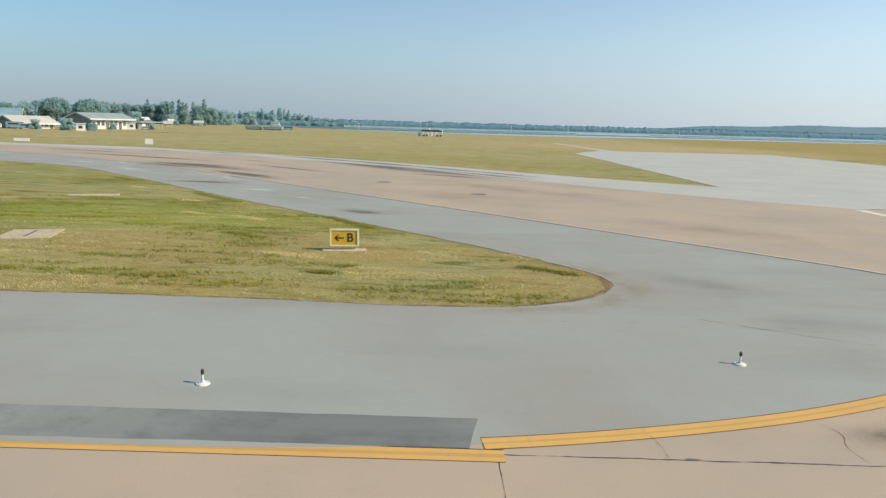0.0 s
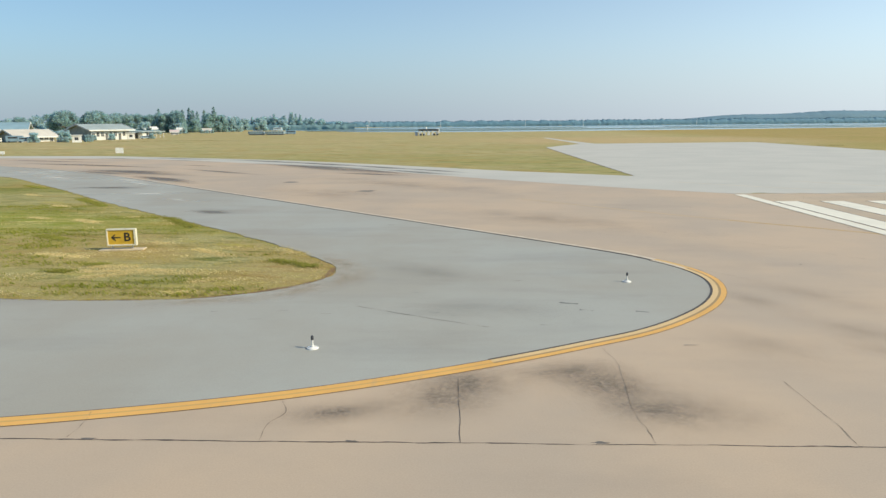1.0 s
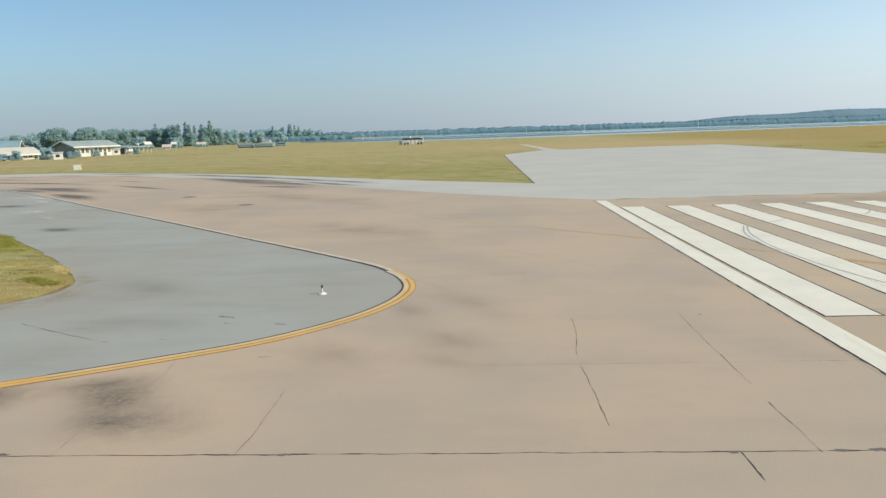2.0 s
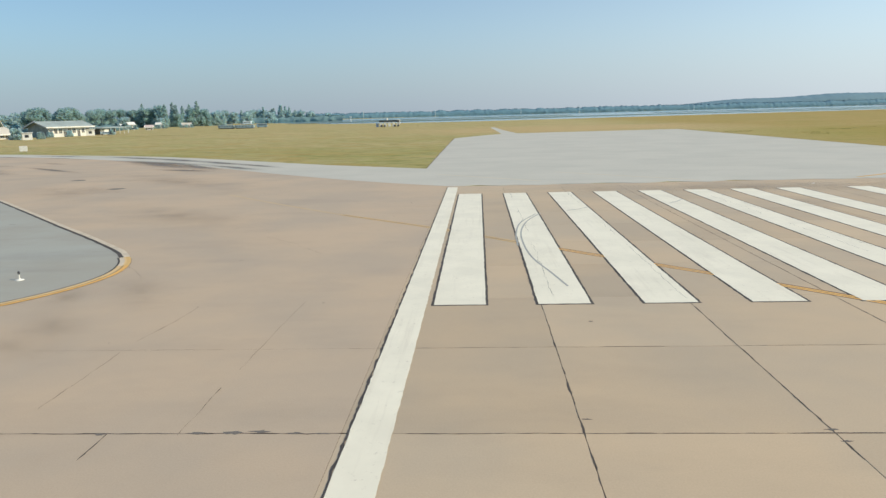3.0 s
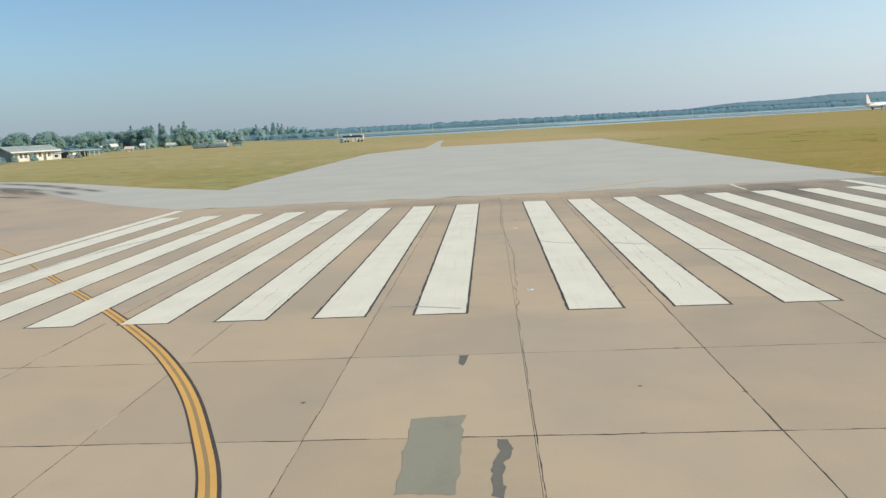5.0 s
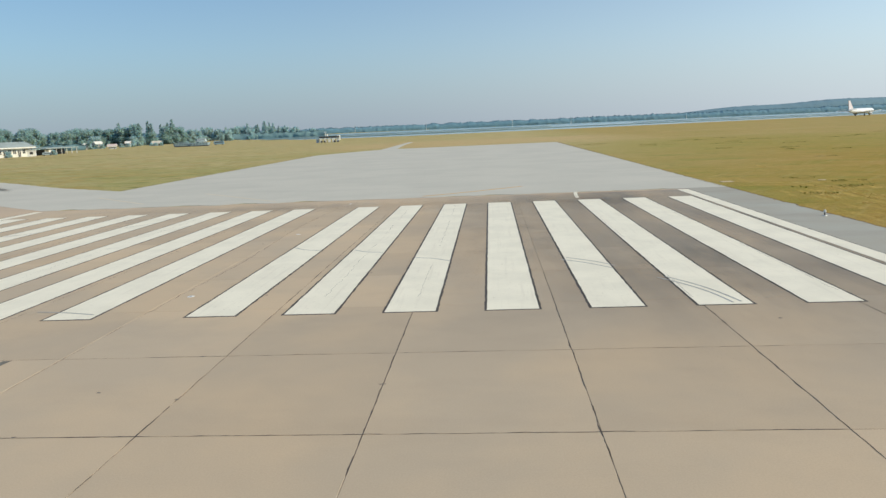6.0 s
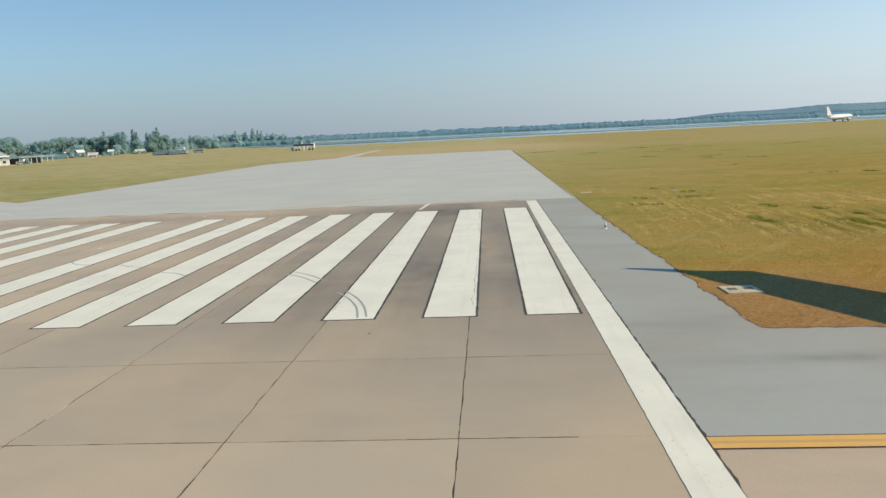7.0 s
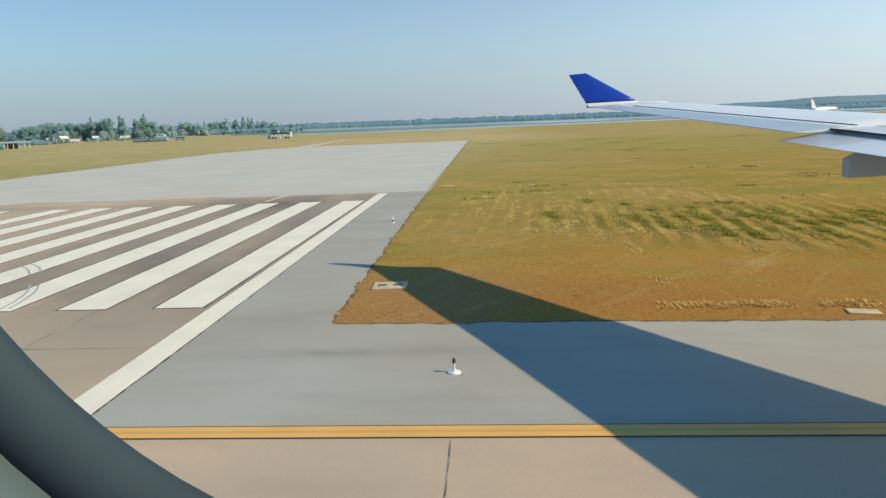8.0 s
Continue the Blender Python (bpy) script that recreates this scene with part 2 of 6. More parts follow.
def grass_ground():
    m, nt, b = base_mat("dry_grass", 0.95)
    b.inputs["Specular IOR Level"].default_value = 0.1
    v = place_vec(nt)
    sep = nt.nodes.new("ShaderNodeSeparateXYZ")
    nt.links.new(nt.nodes.new("ShaderNodeNewGeometry").outputs["Position"], sep.inputs[0])

    def along(axis, start, end):
        node = nt.nodes.new("ShaderNodeMapRange")
        node.inputs["From Min"].default_value, node.inputs["From Max"].default_value = start, end
        nt.links.new(sep.outputs[axis], node.inputs["Value"])
        return node.outputs["Result"]
    east = along("X", -20, 60)
    field = maths(nt, "MULTIPLY", along("Y", 45, 190), maths(nt, "SUBTRACT", 1.0, maths(nt, "MULTIPLY", along("X", 28, 70), 0.6)))
    big = noise_tex(nt, place_vec(nt, (1, 1.6, 1)), 0.028, 5, 0.6, 0.6)
    patch = noise_tex(nt, place_vec(nt, (0.6, 1.3, 1), 0.3), 0.13, 5, 0.65, 0.8)
    mid = noise_tex(nt, place_vec(nt, (1, 0.45, 1), 0.5), 0.45, 6, 0.7)
    fine = noise_tex(nt, v, 7.0, 4, 0.75)
    rows = noise_tex(nt, place_vec(nt, (0.12, 1.0, 1), -0.9), 1.1, 4, 0.6)
    green = mixed(nt, (0.28, 0.275, 0.09), (0.385, 0.34, 0.15), ramp(nt, big, [(0.38, (0, 0, 0)), (0.6, (1, 1, 1))]))
    gold = mixed(nt, (0.40, 0.185, 0.025), (0.345, 0.19, 0.024), ramp(nt, big, [(0.4, (0, 0, 0)), (0.65, (1, 1, 1))]))
    olive = mixed(nt, (0.305, 0.215, 0.034), (0.36, 0.232, 0.042), ramp(nt, patch, [(0.4, (0, 0, 0)), (0.6, (1, 1, 1))]))
    gold = mixed(nt, gold, olive, along("Y", 6, 30))
    # open field pales with distance: dry grass, with haze put into its colour
    open_field = mixed(nt, (0.47, 0.405, 0.20), (0.53, 0.415, 0.225), ramp(nt, big, [(0.4, (0, 0, 0)), (0.6, (1, 1, 1))]))
    c = mixed(nt, green, gold, east)
    c = mixed(nt, c, open_field, maths(nt, "MULTIPLY", field, 0.9))
    c = mixed(nt, c, (0.42, 0.27, 0.10), maths(nt, "MULTIPLY", ramp(nt, patch, [(0.52, (0, 0, 0)), (0.66, (1, 1, 1))]), 0.55))
    c = mixed(nt, c, (0.21, 0.23, 0.04), maths(nt, "MULTIPLY", ramp(nt, patch, [(0.3, (1, 1, 1)), (0.44, (0, 0, 0))]), 0.55))
    c = mixed(nt, c, (0.17, 0.18, 0.03), maths(nt, "MULTIPLY", ramp(nt, mid, [(0.52, (0, 0, 0)), (0.72, (1, 1, 1))]), 0.4))
    blade = noise_tex(nt, place_vec(nt, (0.28, 1.3, 1), 0.12), 0.8, 5, 0.7, 0.5)
    band = noise_tex(nt, place_vec(nt, (0.35, 1.2, 1), 0.15), 0.05, 6, 0.7, 0.4)
    c = mixed(nt, c, (0.33, 0.315, 0.12), maths(nt, "MULTIPLY", field, maths(nt, "MULTIPLY", ramp(nt, band, [(0.50, (0, 0, 0)), (0.62, (1, 1, 1))]), 0.45)))
    c = mixed(nt, c, (0.56, 0.41, 0.23), maths(nt, "MULTIPLY", field, maths(nt, "MULTIPLY", ramp(nt, band, [(0.36, (1, 1, 1)), (0.46, (0, 0, 0))]), 0.5)))
    west = maths(nt, "SUBTRACT", 1.0, east)
    c = mixed(nt, c, (0.10, 0.125, 0.012), maths(nt, "MULTIPLY", west, maths(nt, "MULTIPLY", ramp(nt, blade, [(0.52, (0, 0, 0)), (0.64, (1, 1, 1))]), 0.8)))
    c = mixed(nt, c, (0.44, 0.37, 0.09), maths(nt, "MULTIPLY", west, maths(nt, "MULTIPLY", ramp(nt, blade, [(0.34, (1, 1, 1)), (0.46, (0, 0, 0))]), 0.7)))
    bare = noise_tex(nt, place_vec(nt, (0.5, 1.0, 1), 0.1, centre=(3, 11, 0)), 0.16, 4, 0.6, 0.4)
    c = mixed(nt, c, (0.42, 0.25, 0.07), maths(nt, "MULTIPLY", west, maths(nt, "MULTIPLY", ramp(nt, bare, [(0.5, (0, 0, 0)), (0.64, (1, 1, 1))]), 0.4)))
    for centre, size, tone, amount in (((-88, 22.6, 0), (1 / 16, 1 / 7, 0), (0.27, 0.30, 0.03), 0.75), ((-79, 12.0, 0), (1 / 13, 1 / 7, 0), (0.43, 0.29, 0.11), 0.7), ((-72, 22, 0), (1 / 10, 1 / 5, 0), (0.24, 0.25, 0.02), 0.6),
                                       ((-61.2, 5.4, 0), (1 / 4.5, 1 / 5, 0), (0.39, 0.25, 0.09), 0.7), ((-96, 46, 0), (1 / 14, 1 / 4, 0), (0.15, 0.17, 0.02), 0.7), ((-80, 4.0, 0), (1 / 22, 1 / 3, 0), (0.38, 0.25, 0.08), 0.5),
                                       ((82, 135, 0), (1 / 60, 1 / 55, 0), (0.27, 0.26, 0.05), 0.5), ((5, 235, 0), (1 / 75, 1 / 55, 0), (0.55, 0.375, 0.20), 0.7)):
        spot = nt.nodes.new("ShaderNodeTexGradient")
        spot.gradient_type = "SPHERICAL"
        nt.links.new(place_vec(nt, size, 0.1, centre=centre), spot.inputs["Vector"])
        fade = maths(nt, "MULTIPLY", maths(nt, "MULTIPLY", spot.outputs["Fac"], 2.0, True), ramp(nt, blade, [(0.38, (0.25, 0.25, 0.25)), (0.6, (1, 1, 1))]))
        c = mixed(nt, c, tone, maths(nt, "MULTIPLY", fade, amount))
    red = maths(nt, "MULTIPLY", maths(nt, "MULTIPLY", along("X", 28, 33), along("Y", 6.5, 0)), ramp(nt, patch, [(0.35, (0.3, 0.3, 0.3)), (0.6, (1, 1, 1))]))
    c = mixed(nt, c, (0.34, 0.155, 0.04), maths(nt, "MULTIPLY", red, 0.75))
    # trodden bare soil at the corner of the verge
    corner = nt.nodes.new("ShaderNodeTexGradient")
    corner.gradient_type = "SPHERICAL"
    nt.links.new(place_vec(nt, (1 / 5.5, 1 / 6.5, 0), 0.2, centre=(35.2, 0.6, 0)), corner.inputs["Vector"])
    corner = maths(nt, "MULTIPLY", maths(nt, "MULTIPLY", corner.outputs["Fac"], 2.4, True), ramp(nt, mid, [(0.3, (0.45, 0.45, 0.45)), (0.55, (1, 1, 1))]))
    c = mixed(nt, c, (0.375, 0.20, 0.085), maths(nt, "MULTIPLY", corner, 0.7))
    # mower rows on the east verge: bleached crests, a lush green patch between, darkened for furrow shade
    lush = nt.nodes.new("ShaderNodeTexGradient")
    lush.gradient_type = "SPHERICAL"
    nt.links.new(place_vec(nt, (1 / 22, 1 / 10, 0), 0.4, centre=(58, 14.5, 0)), lush.inputs["Vector"])
    lush = maths(nt, "MULTIPLY", lush.outputs["Fac"], 1.9, True)
    wave = nt.nodes.new("ShaderNodeTexWave")
    for key, value in (("Scale", 0.2534), ("Distortion", 1.2), ("Detail", 3.0), ("Detail Scale", 0.5), ("Detail Roughness", 0.6)):
        wave.inputs[key].default_value = value
    nt.links.new(place_vec(nt, (1, 1, 1), 0.08), wave.inputs["Vector"])
    dash = noise_tex(nt, place_vec(nt, (1.6, 0.2, 1), 0.08), 1.0, 5, 0.75)
    swath = maths(nt, "ADD", maths(nt, "MULTIPLY", wave.outputs["Fac"], 0.14), maths(nt, "MULTIPLY", dash, 0.86))
    swath2 = maths(nt, "SUBTRACT", 1.0, swath)
    verge = maths(nt, "MULTIPLY", along("Y", 5, 15), maths(nt, "SUBTRACT", 1.0, along("Y", 32, 70)))
    leafy = maths(nt, "MULTIPLY", lush, ramp(nt, swath, [(0.47, (0, 0, 0)), (0.54, (1, 1, 1))]))
    blotch = noise_tex(nt, place_vec(nt, (1.1, 0.35, 1), 0.3), 0.8, 5, 0.7)
    leafy = maths(nt, "MULTIPLY", leafy, ramp(nt, blotch, [(0.32, (0, 0, 0)), (0.50, (1, 1, 1))]))
    c = mixed(nt, c, (0.075, 0.098, 0.004), maths(nt, "MULTIPLY", leafy, 0.8))
    crest = maths(nt, "MULTIPLY", maths(nt, "MULTIPLY", verge, along("X", 30, 36)), ramp(nt, swath2, [(0.54, (0, 0, 0)), (0.62, (1, 1, 1))]))
    crest = maths(nt, "MULTIPLY", crest, ramp(nt, patch, [(0.43, (0.1, 0.1, 0.1)), (0.56, (1, 1, 1))]))
    crest = maths(nt, "MULTIPLY", crest, ramp(nt, blotch, [(0.48, (1, 1, 1)), (0.68, (0, 0, 0))]))
    c = mixed(nt, c, mixed(nt, (0.58, 0.40, 0.11), (0.46, 0.43, 0.08), lush), maths(nt, "MULTIPLY", crest, 0.65))
    c = mixed(nt, c, (0.48, 0.38, 0.16), maths(nt, "MULTIPLY", ramp(nt, rows, [(0.55, (0, 0, 0)), (0.75, (1, 1, 1))]), 0.4))
    c = mixed(nt, c, ramp(nt, fine, [(0.3, (0.62, 0.62, 0.62)), (0.7, (1.2, 1.2, 1.2))]), 1.0, "MULTIPLY")
    nt.links.new(c, b.inputs["Base Color"])
    bumped(nt, b, fine, 0.6, 0.06)
    return m


M_GRASS = grass_ground()


def leaf_mat(name, lo, hi, rough=0.7, thin=0.35):
    """Leaves or blades: varied from piece to piece, letting some light through."""
    m, nt, b = base_mat(name, rough)
    b.inputs["Specular IOR Level"].default_value = 0.2
    rnd = nt.nodes.new("ShaderNodeNewGeometry").outputs["Random Per Island"]
    c = ramp(nt, rnd, [(0, lo), (1, hi)])
    n = noise_tex(nt, place_vec(nt), 0.25, 4)
    c = mixed(nt, c, ramp(nt, n, [(0.3, (0.8, 0.8, 0.8)), (0.7, (1.15, 1.15, 1.15))]), 1.0, "MULTIPLY")
    nt.links.new(c, b.inputs["Base Color"])
    tr = nt.nodes.new("ShaderNodeBsdfTranslucent")
    nt.links.new(c, tr.inputs["Color"])
    mx = nt.nodes.new("ShaderNodeMixShader")
    mx.inputs[0].default_value = thin
    nt.links.new(b.outputs[0], mx.inputs[1])
    nt.links.new(tr.outputs[0], mx.inputs[2])
    nt.links.new(mx.outputs[0], nt.nodes["Material Output"].inputs["Surface"])
    return m


M_TUFT = leaf_mat("dry_tufts", (0.32, 0.27, 0.05), (0.48, 0.38, 0.11))
M_TUFT_GOLD = leaf_mat("golden_tufts", (0.36, 0.20, 0.03), (0.50, 0.33, 0.08))
M_TUFT_GREEN = leaf_mat("green_tufts", (0.19, 0.205, 0.03), (0.33, 0.30, 0.06))
M_WEED = leaf_mat("dark_weeds", (0.12, 0.135, 0.02), (0.24, 0.22, 0.05))
M_TUFT_LUSH = leaf_mat("lush_tufts", (0.15, 0.175, 0.014), (0.33, 0.315, 0.05))
M_TUFT_STRAW = leaf_mat("straw_tufts", (0.54, 0.38, 0.11), (0.70, 0.52, 0.21))
M_TUFT_BLEACHED = leaf_mat("bleached_tufts", (0.56, 0.44, 0.17), (0.74, 0.61, 0.32))
# far foliage: distance haze is put into these pale bluish leaf colours
M_LEAF_HAZY = leaf_mat("hazy_leaves", (0.43, 0.58, 0.56), (0.49, 0.64, 0.61), 1.0, 0.7)
M_LEAF_HAZIER = leaf_mat("haze_pale_leaves", (0.54, 0.68, 0.68), (0.59, 0.73, 0.72), 1.0, 0.7)
def canopy_mat(name, dark, light):
    m, nt, b = base_mat(name, 0.9)
    v = place_vec(nt)
    c = mixed(nt, dark, light, ramp(nt, noise_tex(nt, v, 0.12, 5, 0.65), [(0.35, (0, 0, 0)), (0.65, (1, 1, 1))]))
    nt.links.new(c, b.inputs["Base Color"])
    bumped(nt, b, noise_tex(nt, v, 0.5, 4, 0.7), 0.5, 0.8)
    return m


# blue of distant haze mixed into the canopy colours
M_WOOD_FAR_HAZY = canopy_mat("haze_blue_far_canopy", (0.095, 0.19, 0.245), (0.115, 0.225, 0.28))
M_RIDGE_HAZY = canopy_mat("haze_blue_ridge", (0.125, 0.215, 0.265), (0.135, 0.23, 0.28))
M_WOOD_NEAR_HAZY = canopy_mat("haze_blue_thicket", (0.12, 0.205, 0.215), (0.15, 0.25, 0.255))
M_BARK = paint("bark", (0.14, 0.12, 0.10), 0.9, grime=0.4)
M_WALL = paint("white_wall", (0.72, 0.71, 0.66), 0.7, grime=0.2, scale=0.2)
M_ROOF = paint("grey_green_roof", (0.36, 0.41, 0.385), 0.6, grime=0.25, scale=0.15)
M_ROOF_TAN = paint("tan_roof", (0.60, 0.55, 0.46), 0.6, grime=0.2, scale=0.15)
M_ROOF_PINK = paint("faded_pink_roof", (0.62, 0.50, 0.46), 0.6, grime=0.2, scale=0.3)
M_ROOF_BLUE = paint("blue_grey_roof", (0.26, 0.38, 0.42), 0.5, grime=0.2, scale=0.15)
M_SHELTER = paint("slate_blue_paint", (0.30, 0.40, 0.45), 0.5, grime=0.2, scale=0.3)
# grey-green gable colour, darkened for the shade on the building ends
M_GABLE = paint("shaded_gable", (0.34, 0.37, 0.34), 0.8, grime=0.35, scale=0.3)
M_CANOPY = paint("pale_blue_canvas", (0.55, 0.64, 0.68), 0.7, grime=0.2, scale=0.3)
M_DARK = paint("dark_opening", (0.04, 0.045, 0.05), 0.4)
M_METAL = paint("galvanised_metal", (0.5, 0.5, 0.5), 0.4, 0.8)
M_LAMPBASE = paint("white_lamp_base", (0.78, 0.76, 0.70), 0.6, grime=0.3, scale=6)
M_PIT = paint("dusty_concrete", (0.64, 0.51, 0.33), 0.8, grime=0.35, scale=3)
M_LAMPHEAD = paint("dark_lamp_head", (0.05, 0.05, 0.055), 0.35)
M_SIGN = paint("yellow_sign_face", (0.60, 0.37, 0.03), 0.45, grime=0.15, scale=3)
M_SIGNFRAME = paint("cream_sign_frame", (0.75, 0.70, 0.52), 0.5, grime=0.2, scale=4)
M_BLACKPAINT = paint("black_lettering", (0.03, 0.028, 0.02), 0.5)
M_WINGSKIN = paint("grey_wing_skin", (0.76, 0.79, 0.81), 0.3, 0.0, grime=0.1, scale=0.8)
M_WINGAFT = paint("blue_grey_control_surface", (0.42, 0.50, 0.55), 0.3, grime=0.1, scale=0.8)
M_FLAP = paint("pale_flap_skin", (0.74, 0.79, 0.82), 0.25, grime=0.1, scale=0.8)
M_WINGWHITE = paint("white_skin", (0.75, 0.76, 0.77), 0.3, grime=0.08)
M_WINGLET = paint("blue_winglet_paint", (0.012, 0.05, 0.36), 0.3, grime=0.1)
M_FAIRING = paint("slate_fairing_paint", (0.36, 0.41, 0.47), 0.45, grime=0.15)
M_GAP = paint("dark_gap", (0.05, 0.055, 0.06), 0.7)
# rubber seal and lining, both coloured darker to stand for the cabin's shade
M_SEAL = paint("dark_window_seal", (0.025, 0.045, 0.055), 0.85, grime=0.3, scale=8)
M_LINING_SHADED = paint("shade_darkened_lining", (0.075, 0.112, 0.118), 0.7, grime=0.15, scale=6)


def water_mat():
    m, nt, b = base_mat("still_water", 0.12)
    n = noise_tex(nt, place_vec(nt, (0.3, 1, 1)), 1.2, 3)
    # pale base colour adds to the reflected sky
    b.inputs["Base Color"].default_value = (0.24, 0.40, 0.45, 1)
    bumped(nt, b, n, 0.15, 0.02)
    return m


M_WATER = water_mat()
M_BANK = paint("reed_green", (0.16, 0.23, 0.21), 0.9, grime=0.3, scale=0.05, local=False)


# ---- mesh helpers ----
def mesh_ob(name, bm, material, parent=None, label="", smooth=False):
    me = bpy.data.meshes.new(name)
    bmesh.ops.recalc_face_normals(bm, faces=bm.faces)
    bm.to_mesh(me)
    bm.free()
    if smooth:
        for p in me.polygons:
            p.use_smooth = True
    if material:
        me.materials.append(material)
    ob = new(name, me)
    if parent:
        ob.parent = parent
    if label:
        ob["label"] = label
    return ob


def part(name, bm, material, parent, label="", smooth=False):
    return mesh_ob(name, bm, material, parent, label, smooth)


def raw_ob(name, verts, faces, material, parent=None, label="", smooth=False):
    me = bpy.data.meshes.new(name)
    me.from_pydata([tuple(map(float, v)) for v in verts], [], faces)
    me.update()
    if smooth:
        for p in me.polygons:
            p.use_smooth = True
    me.materials.append(material)
    ob = new(name, me)
    if parent:
        ob.parent = parent
    if label:
        ob["label"] = label
    return ob


def shared_ob(name, me, parent=None, at=(0, 0, 0)):
    ob = new(name, me)
    ob.location = at
    if parent:
        ob.parent = parent
    return ob


def box(bm, cx, cy, cz, sx, sy, sz, turn=0.0, bevel=0.0):
    """A box by its centre and full sizes, turned about z."""
    got = bmesh.ops.create_cube(bm, size=1.0)
    vs = got["verts"]
    bmesh.ops.scale(bm, vec=(sx, sy, sz), verts=vs)
    if bevel:
        es = list({e for v in vs for e in v.link_edges})
        r = bmesh.ops.bevel(bm, geom=es, offset=bevel, segments=2, affect="EDGES", profile=0.5)
        vs = list({v for f in r["faces"] for v in f.verts} | {v for v in vs if v.is_valid})
    bmesh.ops.rotate(bm, cent=(0, 0, 0), matrix=Matrix.Rotation(turn, 3, "Z"), verts=vs)
    bmesh.ops.translate(bm, vec=(cx, cy, cz), verts=vs)
    return vs


def cyl(bm, cx, cy, z0, z1, r0, r1, n=12):
    got = bmesh.ops.create_cone(bm, cap_ends=True, segments=n, radius1=r0, radius2=r1, depth=z1 - z0)
    bmesh.ops.translate(bm, vec=(cx, cy, (z0 + z1) / 2), verts=got["verts"])
    return got["verts"]


def smooth_line(pts, step=0.5):
    """A smooth curve through plan points, cut into short steps."""
    p = [Vector(q).to_2d() for q in pts]
    d = [(b - a).length for a, b in zip(p, p[1:])]
    m = [(p[1] - p[0]) / d[0]]
    for i in range(1, len(p) - 1):
        m.append(((p[i] - p[i - 1]) / d[i - 1] * d[i] + (p[i + 1] - p[i]) / d[i] * d[i - 1]) / (d[i - 1] + d[i]))
    m.append((p[-1] - p[-2]) / d[-1])
    out = []
    for i, w in enumerate(d):
        n = max(1, int(w / step))
        for k in range(n):
            t = k / n
            out.append(p[i] * (2 * t ** 3 - 3 * t * t + 1) + m[i] * w * (t ** 3 - 2 * t * t + t) + p[i + 1] * (3 * t * t - 2 * t ** 3) + m[i + 1] * w * (t ** 3 - t * t))
    out.append(p[-1])
    return out


def straight_line(pts, step=0.5):
    """A closed outline of straight sides, cut into short steps."""
    out = []
    for a, b in zip(pts, [*pts[1:], pts[0]]):
        a, b = Vector(a), Vector(b)
        n = max(1, int((b - a).length / step))
        out += [a.lerp(b, k / n) for k in range(n)]
    return out


def ragged(pts, amp, freq=0.6, seed=0.0):
    """Plan points pushed about a little, as a broken or overgrown edge."""
    out = []
    for q in pts:
        n = Vector((noise.noise((q.x * freq, q.y * freq, seed)), noise.noise((q.x * freq, q.y * freq, seed + 9))))
        f = Vector((noise.noise((q.x * freq * 5, q.y * freq * 5, seed + 3)), noise.noise((q.x * freq * 5, q.y * freq * 5, seed + 7))))
        out.append(q + n * amp + f * amp * 0.5)
    return out


def sheet(name, outline, z, thick, material, parent=None, label=""):
    """A flat slab of any outline with its top at z."""
    bm = bmesh.new()
    top = [bm.verts.new((q[0], q[1], z)) for q in outline]
    face = bm.faces.new(top)
    face.normal_update()
    if face.normal.z < 0:
        face.normal_flip()
    low = [bm.verts.new((q[0], q[1], z - thick)) for q in outline]
    n = len(top)
    for i in range(n):
        j = (i + 1) % n
        bm.faces.new((top[i], low[i], low[j], top[j]))
    bmesh.ops.triangulate(bm, faces=[face])
    return mesh_ob(name, bm, material, parent, label)


def ribbon(name, pts, width, z, material, parent, offset=0.0, thick=0.003, label=""):
    """A painted line or strip along plan points."""
    verts, faces = [], []
    n = len(pts)
    for i, q in enumerate(pts):
        d = (pts[min(i + 1, n - 1)] - pts[max(i - 1, 0)]).normalized()
        s = Vector((-d.y, d.x))
        for w, zz in ((-width / 2, z - thick), (-width / 2, z), (width / 2, z), (width / 2, z - thick)):
            c = q + s * (offset + w)
            verts.append((c.x, c.y, zz))
    for i in range(n - 1):
        a, b = 4 * i, 4 * i + 4
        for k in range(3):
            faces.append((a + k, b + k, b + k + 1, a + k + 1))
    faces.append((0, 1, 2, 3))
    faces.append((4 * n - 1, 4 * n - 2, 4 * n - 3, 4 * n - 4))
    ob = raw_ob(name, verts, faces, material, parent, label)
    bm = bmesh.new()
    bm.from_mesh(ob.data)
    bmesh.ops.recalc_face_normals(bm, faces=bm.faces)
    bm.to_mesh(ob.data)
    bm.free()
    return ob


def thing(name, at, label, category, group="", turn=0.0):
    ob = new(name)
    ob.location = at
    ob.rotation_euler = (0, 0, turn)
    return tagged(ob, label, category, group)

# ---- ground and pavements ----
GROUND_Z = -0.02


def build_ground():
    xs = [-4800, -2500, -1200, -600, -300, -150, -90, -60, -30, 0, 30, 60, 100, 200, 400, 800, 1600, 3000, 4800]
    ys = [-4000, -1500, -500, -150, -60, -30, 0, 30, 60, 100, 160, 220, 300, 450, 700, 1200, 2200, 4800]
    verts = [(x, y, GROUND_Z) for y in ys for x in xs]
    n = len(xs)
    faces = [(j * n + i, j * n + i + 1, (j + 1) * n + i + 1, (j + 1) * n + i) for j in range(len(ys) - 1) for i in range(n - 1)]
    ob = raw_ob("ground", verts, faces, M_GRASS)
    return tagged(ob, "flat airfield ground of dry yellow-green mown grass", "ground", kind="structure")


ground = build_ground()

